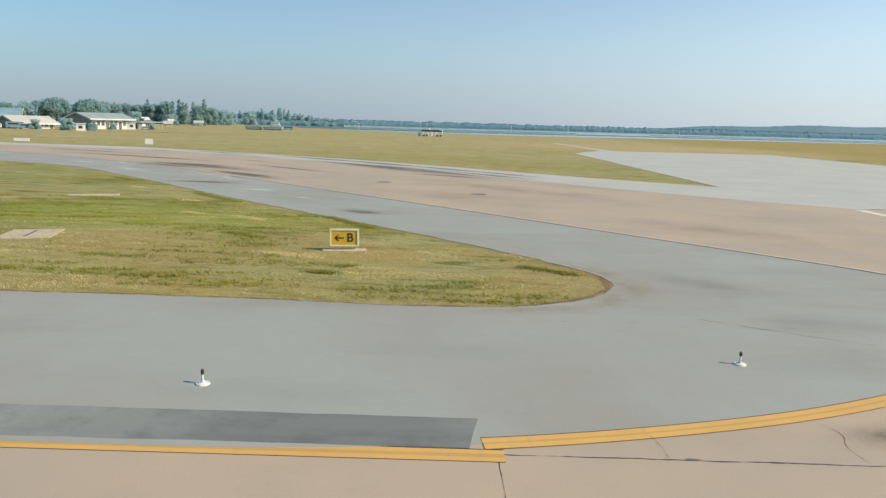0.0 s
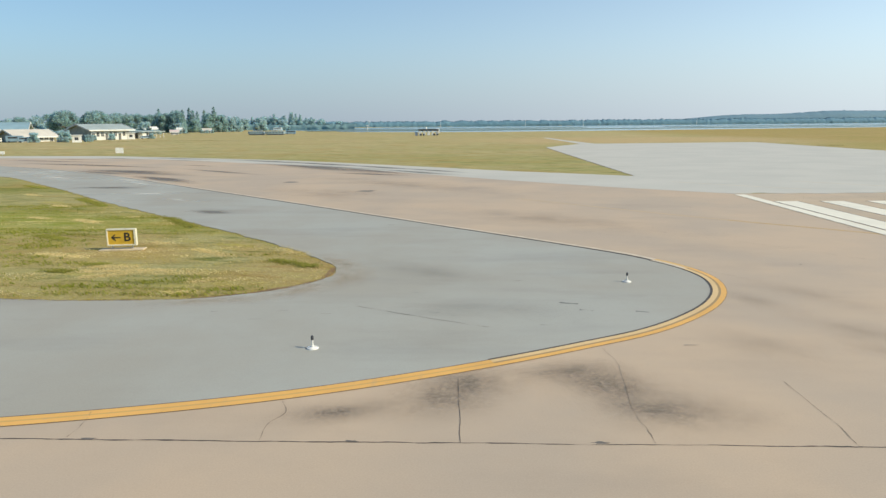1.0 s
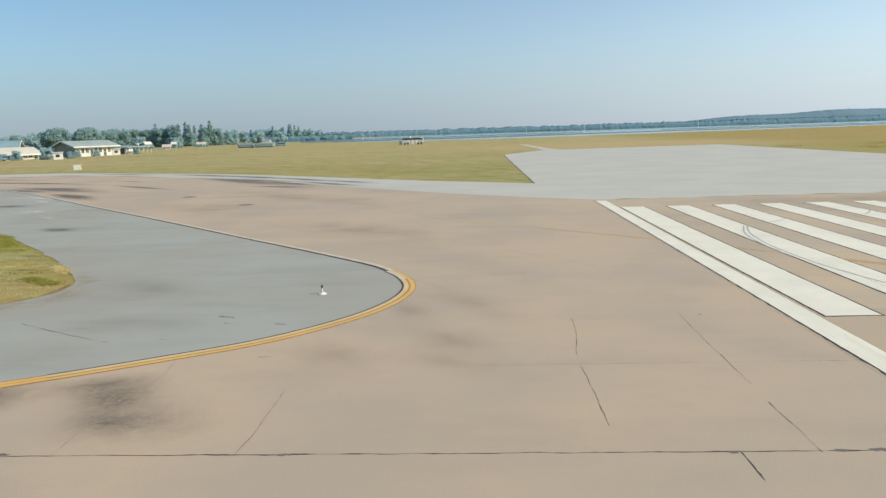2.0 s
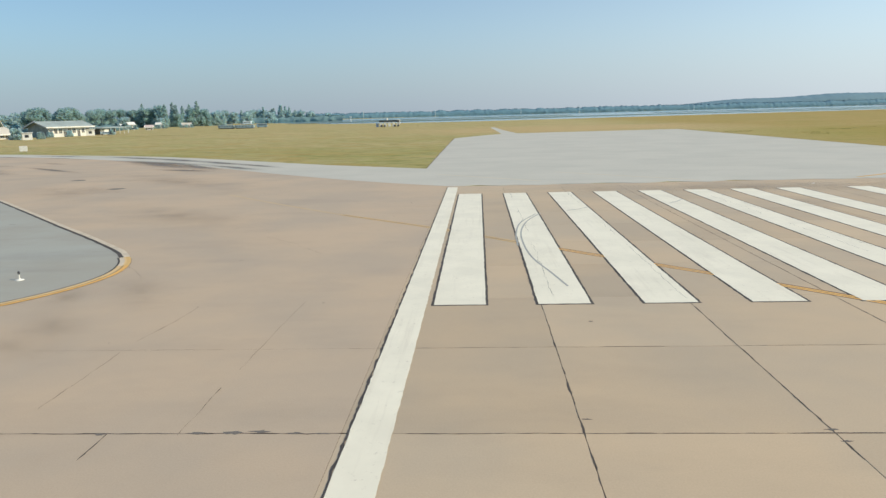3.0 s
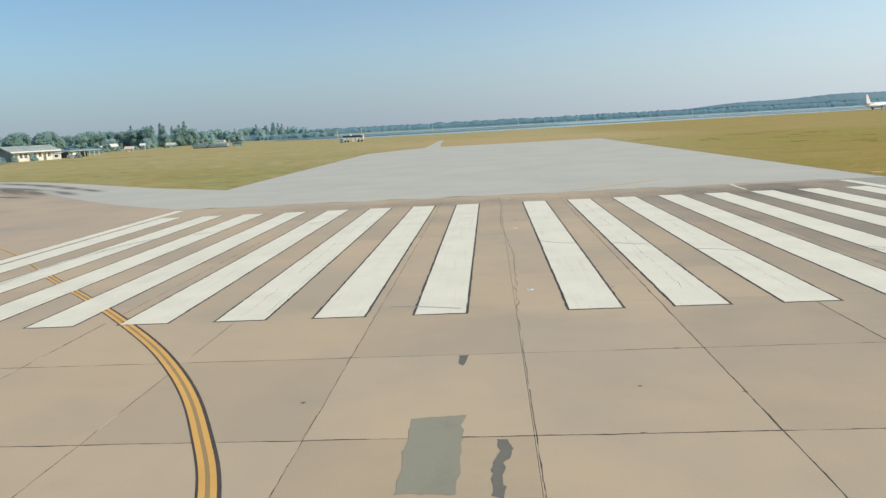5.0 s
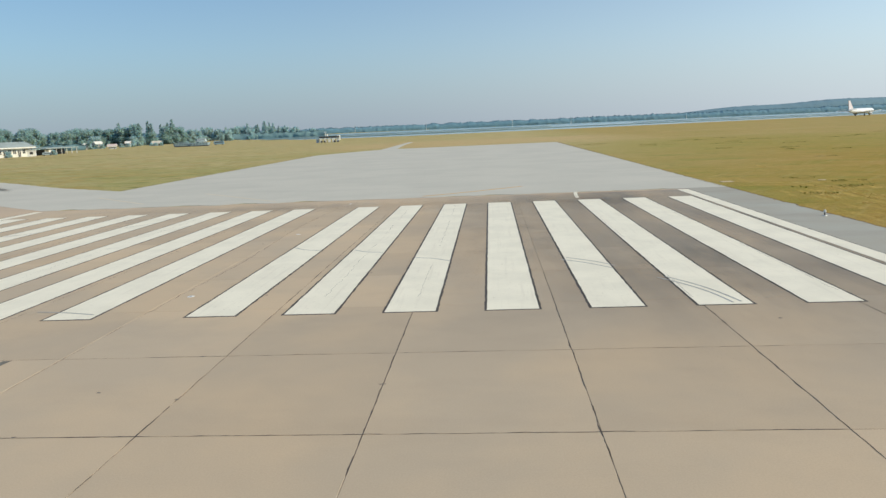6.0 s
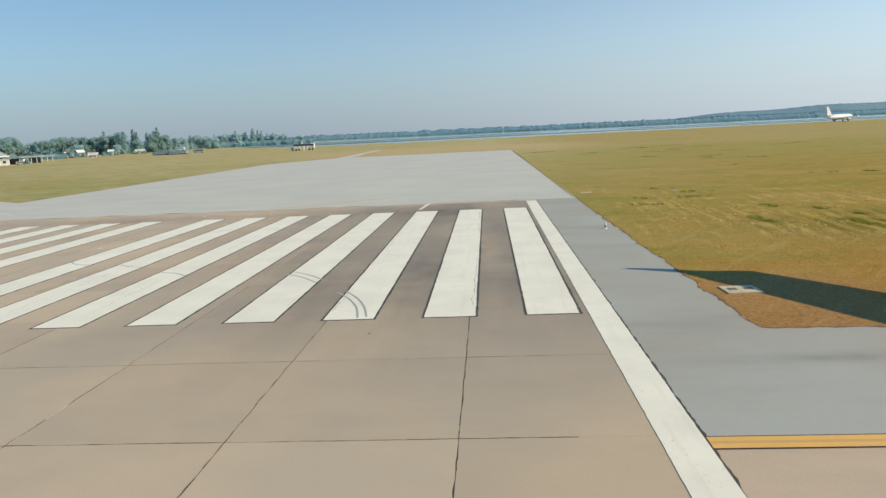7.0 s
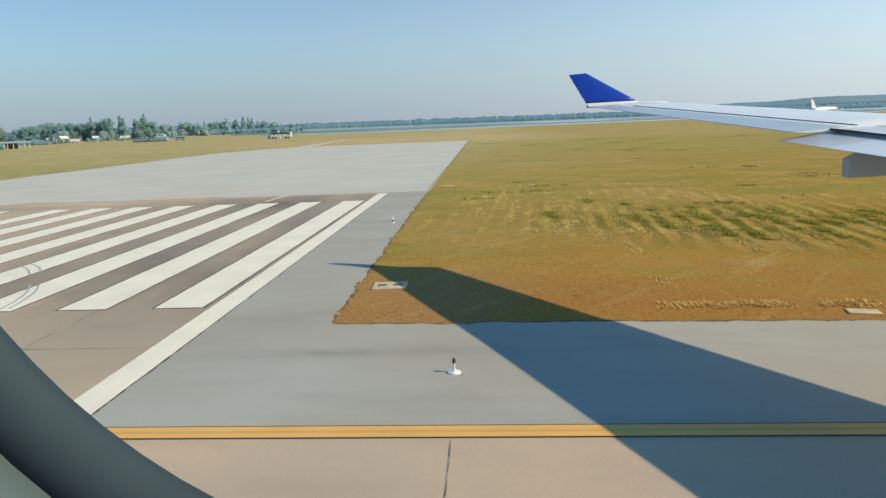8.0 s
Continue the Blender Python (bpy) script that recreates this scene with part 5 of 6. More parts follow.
def tree(kind, height, width, seed, material, label, at):
    r = random.Random(seed)
    ob = thing("tree", (*at, GROUND_Z), label, "tree", "trees beyond the airfield")
    bm = bmesh.new()
    centres = []
    if kind == "round":
        limb(bm, (0, 0, 0), (0.2, 0, height * 0.4), 0.55, 0.35)
        for k in range(7):
            a = k * 0.9 + r.random()
            end = (math.cos(a) * width * 0.3, math.sin(a) * width * 0.3, height * r.uniform(0.5, 0.75))
            limb(bm, (0.1, 0, height * 0.33), end, 0.25, 0.08)
        for k in range(70):
            a, q = r.uniform(0, 6.283), math.sqrt(r.random())
            top = height * (0.34 + 0.56 * math.sqrt(max(0, 1 - q * q)))
            z = top if k % 3 else r.uniform(height * 0.28, top)
            centres.append((math.cos(a) * q * width * 0.46, math.sin(a) * q * width * 0.46, z, height * r.uniform(0.08, 0.12)))
        v, f = leaf_cloud(centres, 150, 0.5, seed)
    elif kind == "spire":
        limb(bm, (0, 0, 0), (0, 0, height * 0.93), 0.3, 0.05)
        for k in range(22):
            t = k / 22
            z = height * (0.06 + 0.92 * t)
            q = width * 0.5 * (1 - t) ** 0.7 * r.uniform(0.4, 1.1)
            a = k * 2.4
            limb(bm, (0, 0, z - 0.5), (math.cos(a) * q, math.sin(a) * q, z), 0.08, 0.03, 5)
            centres.append((math.cos(a) * q * 0.7, math.sin(a) * q * 0.7, z, max(0.5, width * 0.2 * (1.1 - t) * r.uniform(0.7, 1.2))))
        v, f = leaf_cloud(centres, 130, 0.45, seed, 1.3)
    else:
        limb(bm, (0, 0, 0), (0.3, 0.1, height * 0.55), 0.35, 0.18)
        for k in range(6):
            a = k * 1.05 + r.random()
            limb(bm, (0.2, 0, height * r.uniform(0.3, 0.5)), (math.cos(a) * width * 0.32, math.sin(a) * width * 0.32, height * r.uniform(0.55, 0.9)), 0.15, 0.05)
        for k in range(40):
            a, q, t = r.uniform(0, 6.283), r.random() ** 0.6, r.random()
            w = width * 0.5 * (1 - 0.45 * t)
            centres.append((math.cos(a) * q * w, math.sin(a) * q * w, height * (0.05 + 0.87 * t), height * r.uniform(0.09, 0.16)))
        v, f = leaf_cloud(centres, 160, 0.55, seed)
    part("trunk", bm, M_BARK, ob)
    crown = raw_ob("crown", v, f, material, ob)
    return ob


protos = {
    "round": tree("round", 17.3, 21.0, 1, M_LEAF_HAZY, "broad rain tree with domed crown, haze in its green", (-328, 440)),
    "spire": tree("spire", 24.0, 12.5, 2, M_LEAF_HAZY, "tall narrow casuarina tree with wispy crown", (-360, 655)),
    "spire2": tree("spire", 19.0, 9.5, 3, M_LEAF_HAZIER, "slim casuarina tree, green paled for haze", (-304, 905)),
    "loose": tree("loose", 18.0, 18.5, 4, M_LEAF_HAZY, "leafy green tree with uneven crown", (-404, 650)),
    "loose2": tree("loose", 13.0, 18.0, 5, M_LEAF_HAZIER, "low tree with uneven crown, green paled for haze", (-376, 700)),
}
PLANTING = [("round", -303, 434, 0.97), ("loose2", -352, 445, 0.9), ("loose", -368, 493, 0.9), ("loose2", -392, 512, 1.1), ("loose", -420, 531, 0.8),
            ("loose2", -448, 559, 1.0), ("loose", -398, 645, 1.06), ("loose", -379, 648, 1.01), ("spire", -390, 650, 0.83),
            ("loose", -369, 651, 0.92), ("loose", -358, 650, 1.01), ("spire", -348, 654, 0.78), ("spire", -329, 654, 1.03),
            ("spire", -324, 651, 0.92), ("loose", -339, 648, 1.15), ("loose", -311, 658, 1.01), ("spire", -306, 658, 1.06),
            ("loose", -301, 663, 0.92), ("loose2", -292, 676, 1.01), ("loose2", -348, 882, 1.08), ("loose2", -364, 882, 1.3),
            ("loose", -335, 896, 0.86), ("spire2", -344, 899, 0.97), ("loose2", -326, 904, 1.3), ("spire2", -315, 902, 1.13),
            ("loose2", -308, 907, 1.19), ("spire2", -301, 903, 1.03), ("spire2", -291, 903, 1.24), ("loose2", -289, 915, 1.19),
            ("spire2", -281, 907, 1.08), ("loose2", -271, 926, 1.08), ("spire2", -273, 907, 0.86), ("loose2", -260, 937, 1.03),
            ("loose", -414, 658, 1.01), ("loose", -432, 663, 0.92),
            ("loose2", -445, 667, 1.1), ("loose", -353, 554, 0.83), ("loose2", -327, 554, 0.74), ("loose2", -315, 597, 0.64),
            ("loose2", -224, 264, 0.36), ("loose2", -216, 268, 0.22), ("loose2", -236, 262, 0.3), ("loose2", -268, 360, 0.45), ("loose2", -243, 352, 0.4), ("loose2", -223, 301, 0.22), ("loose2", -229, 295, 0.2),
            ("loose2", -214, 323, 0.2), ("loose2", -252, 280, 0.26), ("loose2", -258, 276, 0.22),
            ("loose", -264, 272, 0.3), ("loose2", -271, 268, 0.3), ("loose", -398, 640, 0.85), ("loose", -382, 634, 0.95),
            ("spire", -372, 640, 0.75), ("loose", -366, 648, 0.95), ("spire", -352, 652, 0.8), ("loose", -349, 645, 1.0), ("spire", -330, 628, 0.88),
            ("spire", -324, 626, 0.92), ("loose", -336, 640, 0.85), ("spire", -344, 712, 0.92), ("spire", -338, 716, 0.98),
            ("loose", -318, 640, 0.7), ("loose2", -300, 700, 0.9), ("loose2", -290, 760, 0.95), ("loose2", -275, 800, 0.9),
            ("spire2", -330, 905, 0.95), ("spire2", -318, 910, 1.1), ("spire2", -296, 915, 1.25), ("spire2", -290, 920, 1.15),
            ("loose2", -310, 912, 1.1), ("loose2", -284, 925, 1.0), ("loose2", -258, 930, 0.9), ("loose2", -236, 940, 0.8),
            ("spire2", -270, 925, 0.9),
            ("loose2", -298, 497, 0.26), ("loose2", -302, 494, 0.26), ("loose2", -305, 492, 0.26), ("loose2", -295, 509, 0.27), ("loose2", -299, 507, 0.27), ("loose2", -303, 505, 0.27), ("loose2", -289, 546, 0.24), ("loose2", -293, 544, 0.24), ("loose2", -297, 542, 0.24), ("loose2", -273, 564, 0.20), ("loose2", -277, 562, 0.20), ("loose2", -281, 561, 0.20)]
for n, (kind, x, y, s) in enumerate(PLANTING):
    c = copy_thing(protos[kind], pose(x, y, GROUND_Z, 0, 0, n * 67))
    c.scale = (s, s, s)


def belt(name, line, height, depth, material, label, seed, bump=1.4, step=2.0, uneven=1.0):
    """A far continuous belt of tree crowns: a rounded bank of foliage with an uneven top, and loose sprays along its crest."""
    r = random.Random(seed)
    verts, faces, tops = [], [], []
    cols = 0
    rings = 9
    for a, b in zip(line, line[1:]):
        a, b = Vector(a), Vector(b)
        n = max(1, int((b - a).length / step))
        for k in range(n):
            p = a.lerp(b, k / n)
            h = height(p.x)
            h *= 0.86 + uneven * (0.16 * noise.noise((p.x * 0.05, seed, 0)) + 0.16 * noise.noise((p.x * 0.17, seed, 3)))
            for i in range(rings):
                u = i / (rings - 1)
                y = p.y + depth * (1 - math.cos(u * math.pi / 2))
                z = h * math.sin(u * math.pi / 2) ** 0.8
                q = noise.noise_vector((p.x * 0.14, z * 0.22, seed)) * bump + noise.noise_vector((p.x * 0.45, z * 0.5, seed + 5)) * bump * 0.45
                verts.append((p.x + q.x * 0.5, y + q.y, max(0.0, z + q.z * 0.4) + GROUND_Z))
            tops.append((p.x, p.y + depth * 0.8, h * 0.97, 1.3))
            cols += 1
    for c in range(cols - 1):
        for i in range(rings - 1):
            m = c * rings + i
            faces.append((m, m + rings, m + rings + 1, m + 1))
    v, f = leaf_cloud([t for t in tops if r.random() < 0.7], 12, 0.9, seed)
    off = len(verts)
    verts += [tuple(q) for q in v]
    faces += [tuple(i + off for i in q) for q in f]
    return tagged(raw_ob(name, verts, faces, material, smooth=True), label, "woods", kind="stuff")


def low_wood(x):
    return 13.0 + 2.0 * noise.noise((x * 0.01, 4, 0))


def hill(x):
    return 3.0 + 44.0 * (1 - math.exp(-max(0.0, (x - 490) / 330.0))) + 4.0 * noise.noise((x * 0.006, 0, 4))


# the haze on these belts lies in their canopy colour
belt("far_woods", [(-640, 1400), (-330, 1440), (-60, 1480), (200, 1500), (900, 1560), (1600, 1650)], low_wood, 14.0, M_WOOD_FAR_HAZY, "far hazy belt of green trees", 31)
belt("far_woods", [(-900, 930), (-760, 900), (-560, 890), (-330, 930)], lambda x: 15.0, 12.0, M_WOOD_FAR_HAZY, "far hazy trees behind the buildings", 32)
belt("thicket", [(-470, 690), (-395, 672), (-330, 672), (-285, 684)], lambda x: 8.5, 8.0, M_WOOD_NEAR_HAZY, "dense green thicket under the tall trees", 34, 2.0, 1.6)
belt("thicket", [(-345, 878), (-200, 872)], lambda x: 8.0, 8.0, M_WOOD_NEAR_HAZY, "low green thicket along the water", 36, 2.0, 1.6)
belt("thicket", [(-470, 520), (-400, 500), (-345, 476), (-305, 470), (-285, 471)], lambda x: 5.0, 6.0, M_WOOD_NEAR_HAZY, "dense green bushes behind the low halls", 35, 1.6, 1.2)
belt("wooded_ridge", [(455, 2150), (1100, 2150), (2400, 2300)], hill, 60.0, M_RIDGE_HAZY, "long low hazy wooded hill far away", 33, 0.5, 5.0, 0.2)

# ---- far water with low banks ----
lagoon = sheet("lagoon", ragged(smooth_line([(-150, 560), (-60, 500), (60, 520), (260, 590), (900, 660), (2200, 780), (2200, 1700), (900, 1540), (60, 1470), (-60, 1460), (-190, 1320), (-300, 1130), (-330, 900), (-230, 720), (-150, 560)], 15.0)[:-1], 6.0, 0.02), 0.0, 0.08, M_WATER)
tagged(lagoon, "wide still water beyond the grass, pale sky partly in its colour", "water", kind="structure")
for pts in ([(-210, 640), (-60, 590), (120, 640), (420, 690), (900, 740), (1500, 800), (1500, 860), (900, 800), (420, 750), (100, 720), (-60, 690), (-210, 700)],
            [(-250, 800), (-60, 780), (90, 830), (90, 900), (-60, 860), (-250, 850)], [(200, 860), (500, 850), (1100, 930), (1100, 990), (500, 920), (200, 900)]):
    bank = sheet("reed_bank", ragged(smooth_line([*pts, pts[0]], 12.0)[:-1], 5.0, 0.03), 0.25, 0.4, M_BANK)
    tagged(bank, "long low grassy bank in the water", "bank", kind="structure")


# ---- buildings ----
def gable_building(at, length, depth, eave, ridge_h, turn, wall, roof, name, label, bays, over=1.8, posts=False):
    ob = thing(name, (*at, GROUND_Z), label, "building", turn=turn)
    bm = bmesh.new()
    box(bm, 0, 0, eave / 2, length, depth, eave)
    part("wall", bm, wall, ob)
    # thin cladding gives the end walls the shade-darkened gable colour
    for end in (-1, 1):
        bm = bmesh.new()
        box(bm, end * (length / 2 + 0.06), 0, eave / 2, 0.12, depth, eave)
        part("end_wall", bm, M_GABLE, ob)
    for sgn in (-1, 1):
        verts = []
        for x in (-length / 2, length / 2):
            verts += [(x, sgn * depth / 2, eave), (x, 0, ridge_h - 0.15), (x, -sgn * 0.0, eave)]
        raw_ob("gable", verts, [(0, 1, 2), (3, 4, 5), (0, 1, 4, 3)], M_GABLE, ob)
        L, D = length / 2 + over, depth / 2 + over
        drop = eave - (ridge_h - eave) * over / (depth / 2)
        rv = [(-L, sgn * D, drop), (L, sgn * D, drop), (L, 0, ridge_h), (-L, 0, ridge_h)]
        rv += [(x, y, z + 0.22) for x, y, z in rv]
        raw_ob("roof", rv, [(0, 1, 2, 3), (4, 5, 6, 7), (0, 1, 5, 4), (1, 2, 6, 5), (3, 0, 4, 7)], roof, ob)
        bm = bmesh.new()
        box(bm, 0, sgn * D, drop + 0.1, 2 * L, 0.12, 0.6)
        part("fascia", bm, M_WALL, ob)
        for end in (-1, 1):
            bm = bmesh.new()
            slope = math.hypot(D, ridge_h - drop)
            vs = box(bm, 0, 0, 0, 0.14, slope, 0.55)
            bmesh.ops.rotate(bm, cent=(0, 0, 0), matrix=Matrix.Rotation(-sgn * math.atan2(ridge_h - drop, D), 3, "X"), verts=vs)
            bmesh.ops.translate(bm, vec=(end * (L + 0.08), sgn * D / 2, (ridge_h + drop) / 2 + 0.1), verts=vs)
            part("verge_board", bm, M_WALL, ob)
    w = length / bays
    for k in range(bays):
        x = -length / 2 + (k + 0.5) * w
        win = new("window" if k % 3 else "door")
        win.parent = ob
        bm = bmesh.new()
        tall = eave * (0.42 if k % 3 else 0.66)
        cz = eave * 0.55 if k % 3 else tall / 2
        box(bm, x, -depth / 2 - 0.03, cz, w * 0.62, 0.10, tall)
        part("pane", bm, M_DARK, win)
        bm = bmesh.new()
        for dx in (-1, 0, 1):
            box(bm, x + dx * w * 0.31, -depth / 2 - 0.09, cz, 0.12, 0.08, tall)
        box(bm, x, -depth / 2 - 0.09, cz + tall / 2, w * 0.66, 0.09, 0.12)
        part("frame", bm, M_WALL, win)
    return ob


def shed(at, length, depth, height, turn, roof, label, bays=6, tilt=0.35):
    """An open-fronted shed with a shallow roof on posts."""
    ob = thing("open_shed", (*at, GROUND_Z), label, "building", turn=turn)
    for k in range(bays + 1):
        for sy in (-1, 1):
            bm = bmesh.new()
            box(bm, -length / 2 + k * length / bays, sy * depth * 0.45, height / 2, 0.25, 0.25, height)
            part("post", bm, M_WALL, ob)
    L, D = length / 2 + 0.6, depth / 2 + 0.6
    rv = [(-L, -D, height), (L, -D, height), (L, D, height + tilt), (-L, D, height + tilt)]
    rv += [(x, y, z + 0.35) for x, y, z in rv]
    raw_ob("roof", rv, [(0, 3, 2, 1), (4, 5, 6, 7), (0, 1, 5, 4), (1, 2, 6, 5), (2, 3, 7, 6), (3, 0, 4, 7)], roof, ob)
    bm = bmesh.new()
    box(bm, 0, depth * 0.42, height * 0.45, length * 0.96, 0.2, height * 0.9)
    part("back_wall", bm, M_DARK, ob)
    bm = bmesh.new()
    box(bm, -length * 0.32, -depth * 0.3, height * 0.42, length * 0.16, depth * 0.3, height * 0.84)
    part("kiosk", bm, M_WALL, ob)
    return ob


T = math.atan2(0.44, 0.9)
gable_building((-233.9, 310.8), 20.8, 16.8, 5.0, 7.4, 1.095, M_WALL, M_ROOF, "terminal_hall", "low white hall with grey-green gable roof", 9)
shed((-228, 346), 29, 8, 3.3, 1.59, M_ROOF, "low white open shed beside the hall")
gable_building((-250, 279), 17, 12, 2.7, 5.2, 1.15, M_WALL, M_ROOF_TAN, "side_hall", "low hall with sun-bleached tan roof", 7)
gable_building((-262, 286), 10, 8, 2.4, 4.2, T + 0.9, M_WALL, M_ROOF_TAN, "small_house", "small white house with tan roof", 4)
shed((-268, 292), 16, 9, 3.0, T + 0.1, M_ROOF_BLUE, "blue-grey open shed among parked vehicles")
gable_building((-330, 372), 34, 18, 5.5, 9.0, T, M_WALL, M_ROOF_BLUE, "warehouse", "pale warehouse with blue-grey roof", 7)
gable_building((-305, 502), 4.6, 4, 3.4, 4.6, 0.4, M_WALL, M_WALL, "small_house", "small whitewashed house among trees", 3, 0.6)
gable_building((-302, 515), 4.4, 4, 4.4, 5.8, 0.9, M_WALL, M_WALL, "small_house", "whitewashed house with steep pale roof among trees", 3, 0.8)
gable_building((-268, 476), 4.6, 4, 2.2, 3.4, 0.3, M_WALL, M_ROOF_PINK, "small_house", "white house with faded pink roof at the grass edge", 4, 0.8)
gable_building((-296, 551), 3.6, 3.6, 3.4, 4.8, 0.3, M_WALL, M_WALL, "small_house", "tiny white house under dark trees", 2, 0.5)
gable_building((-280, 570), 6.0, 4, 2.6, 4.0, 0.2, M_WALL, M_ROOF_TAN, "small_house", "far white house with tan roof", 4, 0.8)


def hut(at, s, label):
    ob = thing("guard_hut", (*at, GROUND_Z), label, "hut", turn=T)
    bm = bmesh.new()
    box(bm, 0, 0, s * 0.5, s * 1.2, s, s, bevel=0.03)
    part("wall", bm, M_WALL, ob)
    bm = bmesh.new()
    box(bm, 0, 0, s * 1.05, s * 1.45, s * 1.25, s * 0.1, bevel=0.02)
    part("roof", bm, M_WALL, ob)
    bm = bmesh.new()
    box(bm, 0, -s * 0.51, s * 0.55, s * 0.5, 0.05, s * 0.4)
    part("window", bm, M_DARK, ob)
    return ob


hut((-215, 257.5), 2.8, "small white guard hut with dark window")
hut((-221.5, 316.5), 3.0, "white hut beside the low hall")


def van(at, turn, length, height, paint_mat, label):
    ob = thing("parked_van", (*at, GROUND_Z), label, "van", "parked vehicles", turn)
    bm = bmesh.new()
    box(bm, 0, 0, 0.35 + (height - 0.35) / 2, length, 1.9, height - 0.35, bevel=0.18)
    part("body", bm, paint_mat, ob)
    for sy in (-1, 1):
        bm = bmesh.new()
        box(bm, length * 0.04, sy * 0.955, height * 0.72, length * 0.8, 0.03, height * 0.24)
        part("side_window", bm, M_DARK, ob)
    bm = bmesh.new()
    box(bm, length * 0.5, 0, height * 0.7, 0.04, 1.5, height * 0.28)
    part("windscreen", bm, M_DARK, ob)
    for x in (-0.32, 0.32):
        for sy in (-0.85, 0.85):
            bm = bmesh.new()
            got = cyl(bm, 0, 0, -0.11, 0.11, 0.34, 0.34, 14)
            bmesh.ops.rotate(bm, cent=(0, 0, 0), matrix=Matrix.Rotation(radians(90), 3, "X"), verts=got)
            bmesh.ops.translate(bm, vec=(x * length, sy, 0.34), verts=got)
            part("wheel", bm, M_LAMPHEAD, ob)
    return ob


M_VAN_BLUE = paint("blue_grey_van_paint", (0.22, 0.33, 0.40), 0.35)
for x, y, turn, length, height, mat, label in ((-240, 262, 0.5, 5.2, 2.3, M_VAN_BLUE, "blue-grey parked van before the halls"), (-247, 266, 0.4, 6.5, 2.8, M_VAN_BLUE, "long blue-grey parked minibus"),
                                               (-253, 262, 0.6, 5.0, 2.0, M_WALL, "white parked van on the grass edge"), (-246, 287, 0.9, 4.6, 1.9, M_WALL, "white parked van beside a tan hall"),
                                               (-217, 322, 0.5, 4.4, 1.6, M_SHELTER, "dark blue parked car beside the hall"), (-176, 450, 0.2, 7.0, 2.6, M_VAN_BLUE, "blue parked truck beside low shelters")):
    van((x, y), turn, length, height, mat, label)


# ---- chequered equipment trailer and low blue aircraft shelters ----
def trailer(at, turn):
    ob = thing("equipment_trailer", (*at, GROUND_Z), "black and white chequered airfield equipment on the grass", "equipment", turn=turn)
    bm = bmesh.new()
    box(bm, 0, 0, 3.0, 11.0, 3.0, 0.9, bevel=0.08)
    part("deck", bm, M_DARK, ob, "dark upper deck")
    for k in range(5):
        bm = bmesh.new()
        box(bm, -4.6 + k * 2.3, -0.6, 1.35, 1.25, 1.6, 2.5, bevel=0.06)
        part("cabinet", bm, M_WALL, ob)
    bm = bmesh.new()
    box(bm, 5.0, 0, 2.4, 1.8, 2.8, 2.6, bevel=0.15)
    part("cab", bm, M_WALL, ob, "white cab")
    bm = bmesh.new()
    cyl(bm, -1.2, 0, 3.4, 4.6, 0.5, 0.35, 12)
    part("beacon", bm, M_WALL, ob, "white beacon housing")
    for x in (-4.2, -2.6, 3.0, 4.8):
        bm = bmesh.new()
        got = cyl(bm, 0, 0, -0.25, 0.25, 0.55, 0.55, 16)
        bmesh.ops.rotate(bm, cent=(0, 0, 0), matrix=Matrix.Rotation(radians(90), 3, "X"), verts=got)
        bmesh.ops.translate(bm, vec=(x, -1.3, 0.55), verts=got)
        part("wheel", bm, M_LAMPHEAD, ob)
    bm = bmesh.new()
    box(bm, -6.6, 0, 1.0, 1.4, 1.4, 2.0, bevel=0.1)
    part("generator", bm, M_FAIRING, ob)
    return ob


trailer((-75.6, 356), 0.1)


def boat_shelter(at, length, label, cabin):
    """A long low hull-shaped shelter: raked ends, dark openings, roof deck with posts."""
    ob = thing("low_shelter", (*at, GROUND_Z), label, "shelter", "low shelters", 0.15)
    h = length / 2
    outline = [(-h, -1.6), (-h * 0.86, -2.5), (h * 0.9, -2.5), (h, -1.4), (h, 1.4), (h * 0.9, 2.5), (-h * 0.86, 2.5), (-h, 1.6)]
    bm = bmesh.new()
    low = [bm.verts.new((x * 0.94, y * 0.9, 0.55)) for x, y in outline]
    top = [bm.verts.new((x, y, 2.3)) for x, y in outline]
    bm.faces.new(low[::-1])
    bm.faces.new(top)
    for k in range(8):
        bm.faces.new((low[k], low[(k + 1) % 8], top[(k + 1) % 8], top[k]))
    part("body", bm, M_SHELTER, ob)
    bm = bmesh.new()
    box(bm, 0, 0, 0.28, length * 0.86, 4.0, 0.56)
    part("base", bm, M_DARK, ob)
    for k in range(6):
        bm = bmesh.new()
        box(bm, -h * 0.75 + k * h * 0.3, -2.44, 1.5, h * 0.13, 0.16, 0.36)
        part("opening", bm, M_DARK, ob)
    bm = bmesh.new()
    box(bm, length * 0.08, 0, 3.1, length * 0.56, 3.4, 0.3, bevel=0.08)
    part("deck_roof", bm, M_CANOPY if cabin else M_SHELTER, ob)
    for x in (-0.16, 0.0, 0.16, 0.32):
        for y in (-1.5, 1.5):
            bm = bmesh.new()
            box(bm, length * x, y, 2.62, 0.2, 0.2, 0.7)
            part("post", bm, M_SHELTER, ob)
    if cabin:
        bm = bmesh.new()
        box(bm, length * 0.12, 0, 3.95, length * 0.42, 2.8, 1.5, bevel=0.2)
        cab = part("cabin", bm, M_CANOPY, ob, "pale blue cabin on the roof")
        bm = bmesh.new()
        box(bm, length * 0.12, -1.42, 4.05, length * 0.32, 0.06, 0.4)
        part("window_band", bm, M_DARK, cab)
    return ob


boat_shelter((-193, 429), 11, "low blue-grey shelter with dark openings", False)
boat_shelter((-180, 427), 13, "low blue-grey shelter with pale upper deck", True)



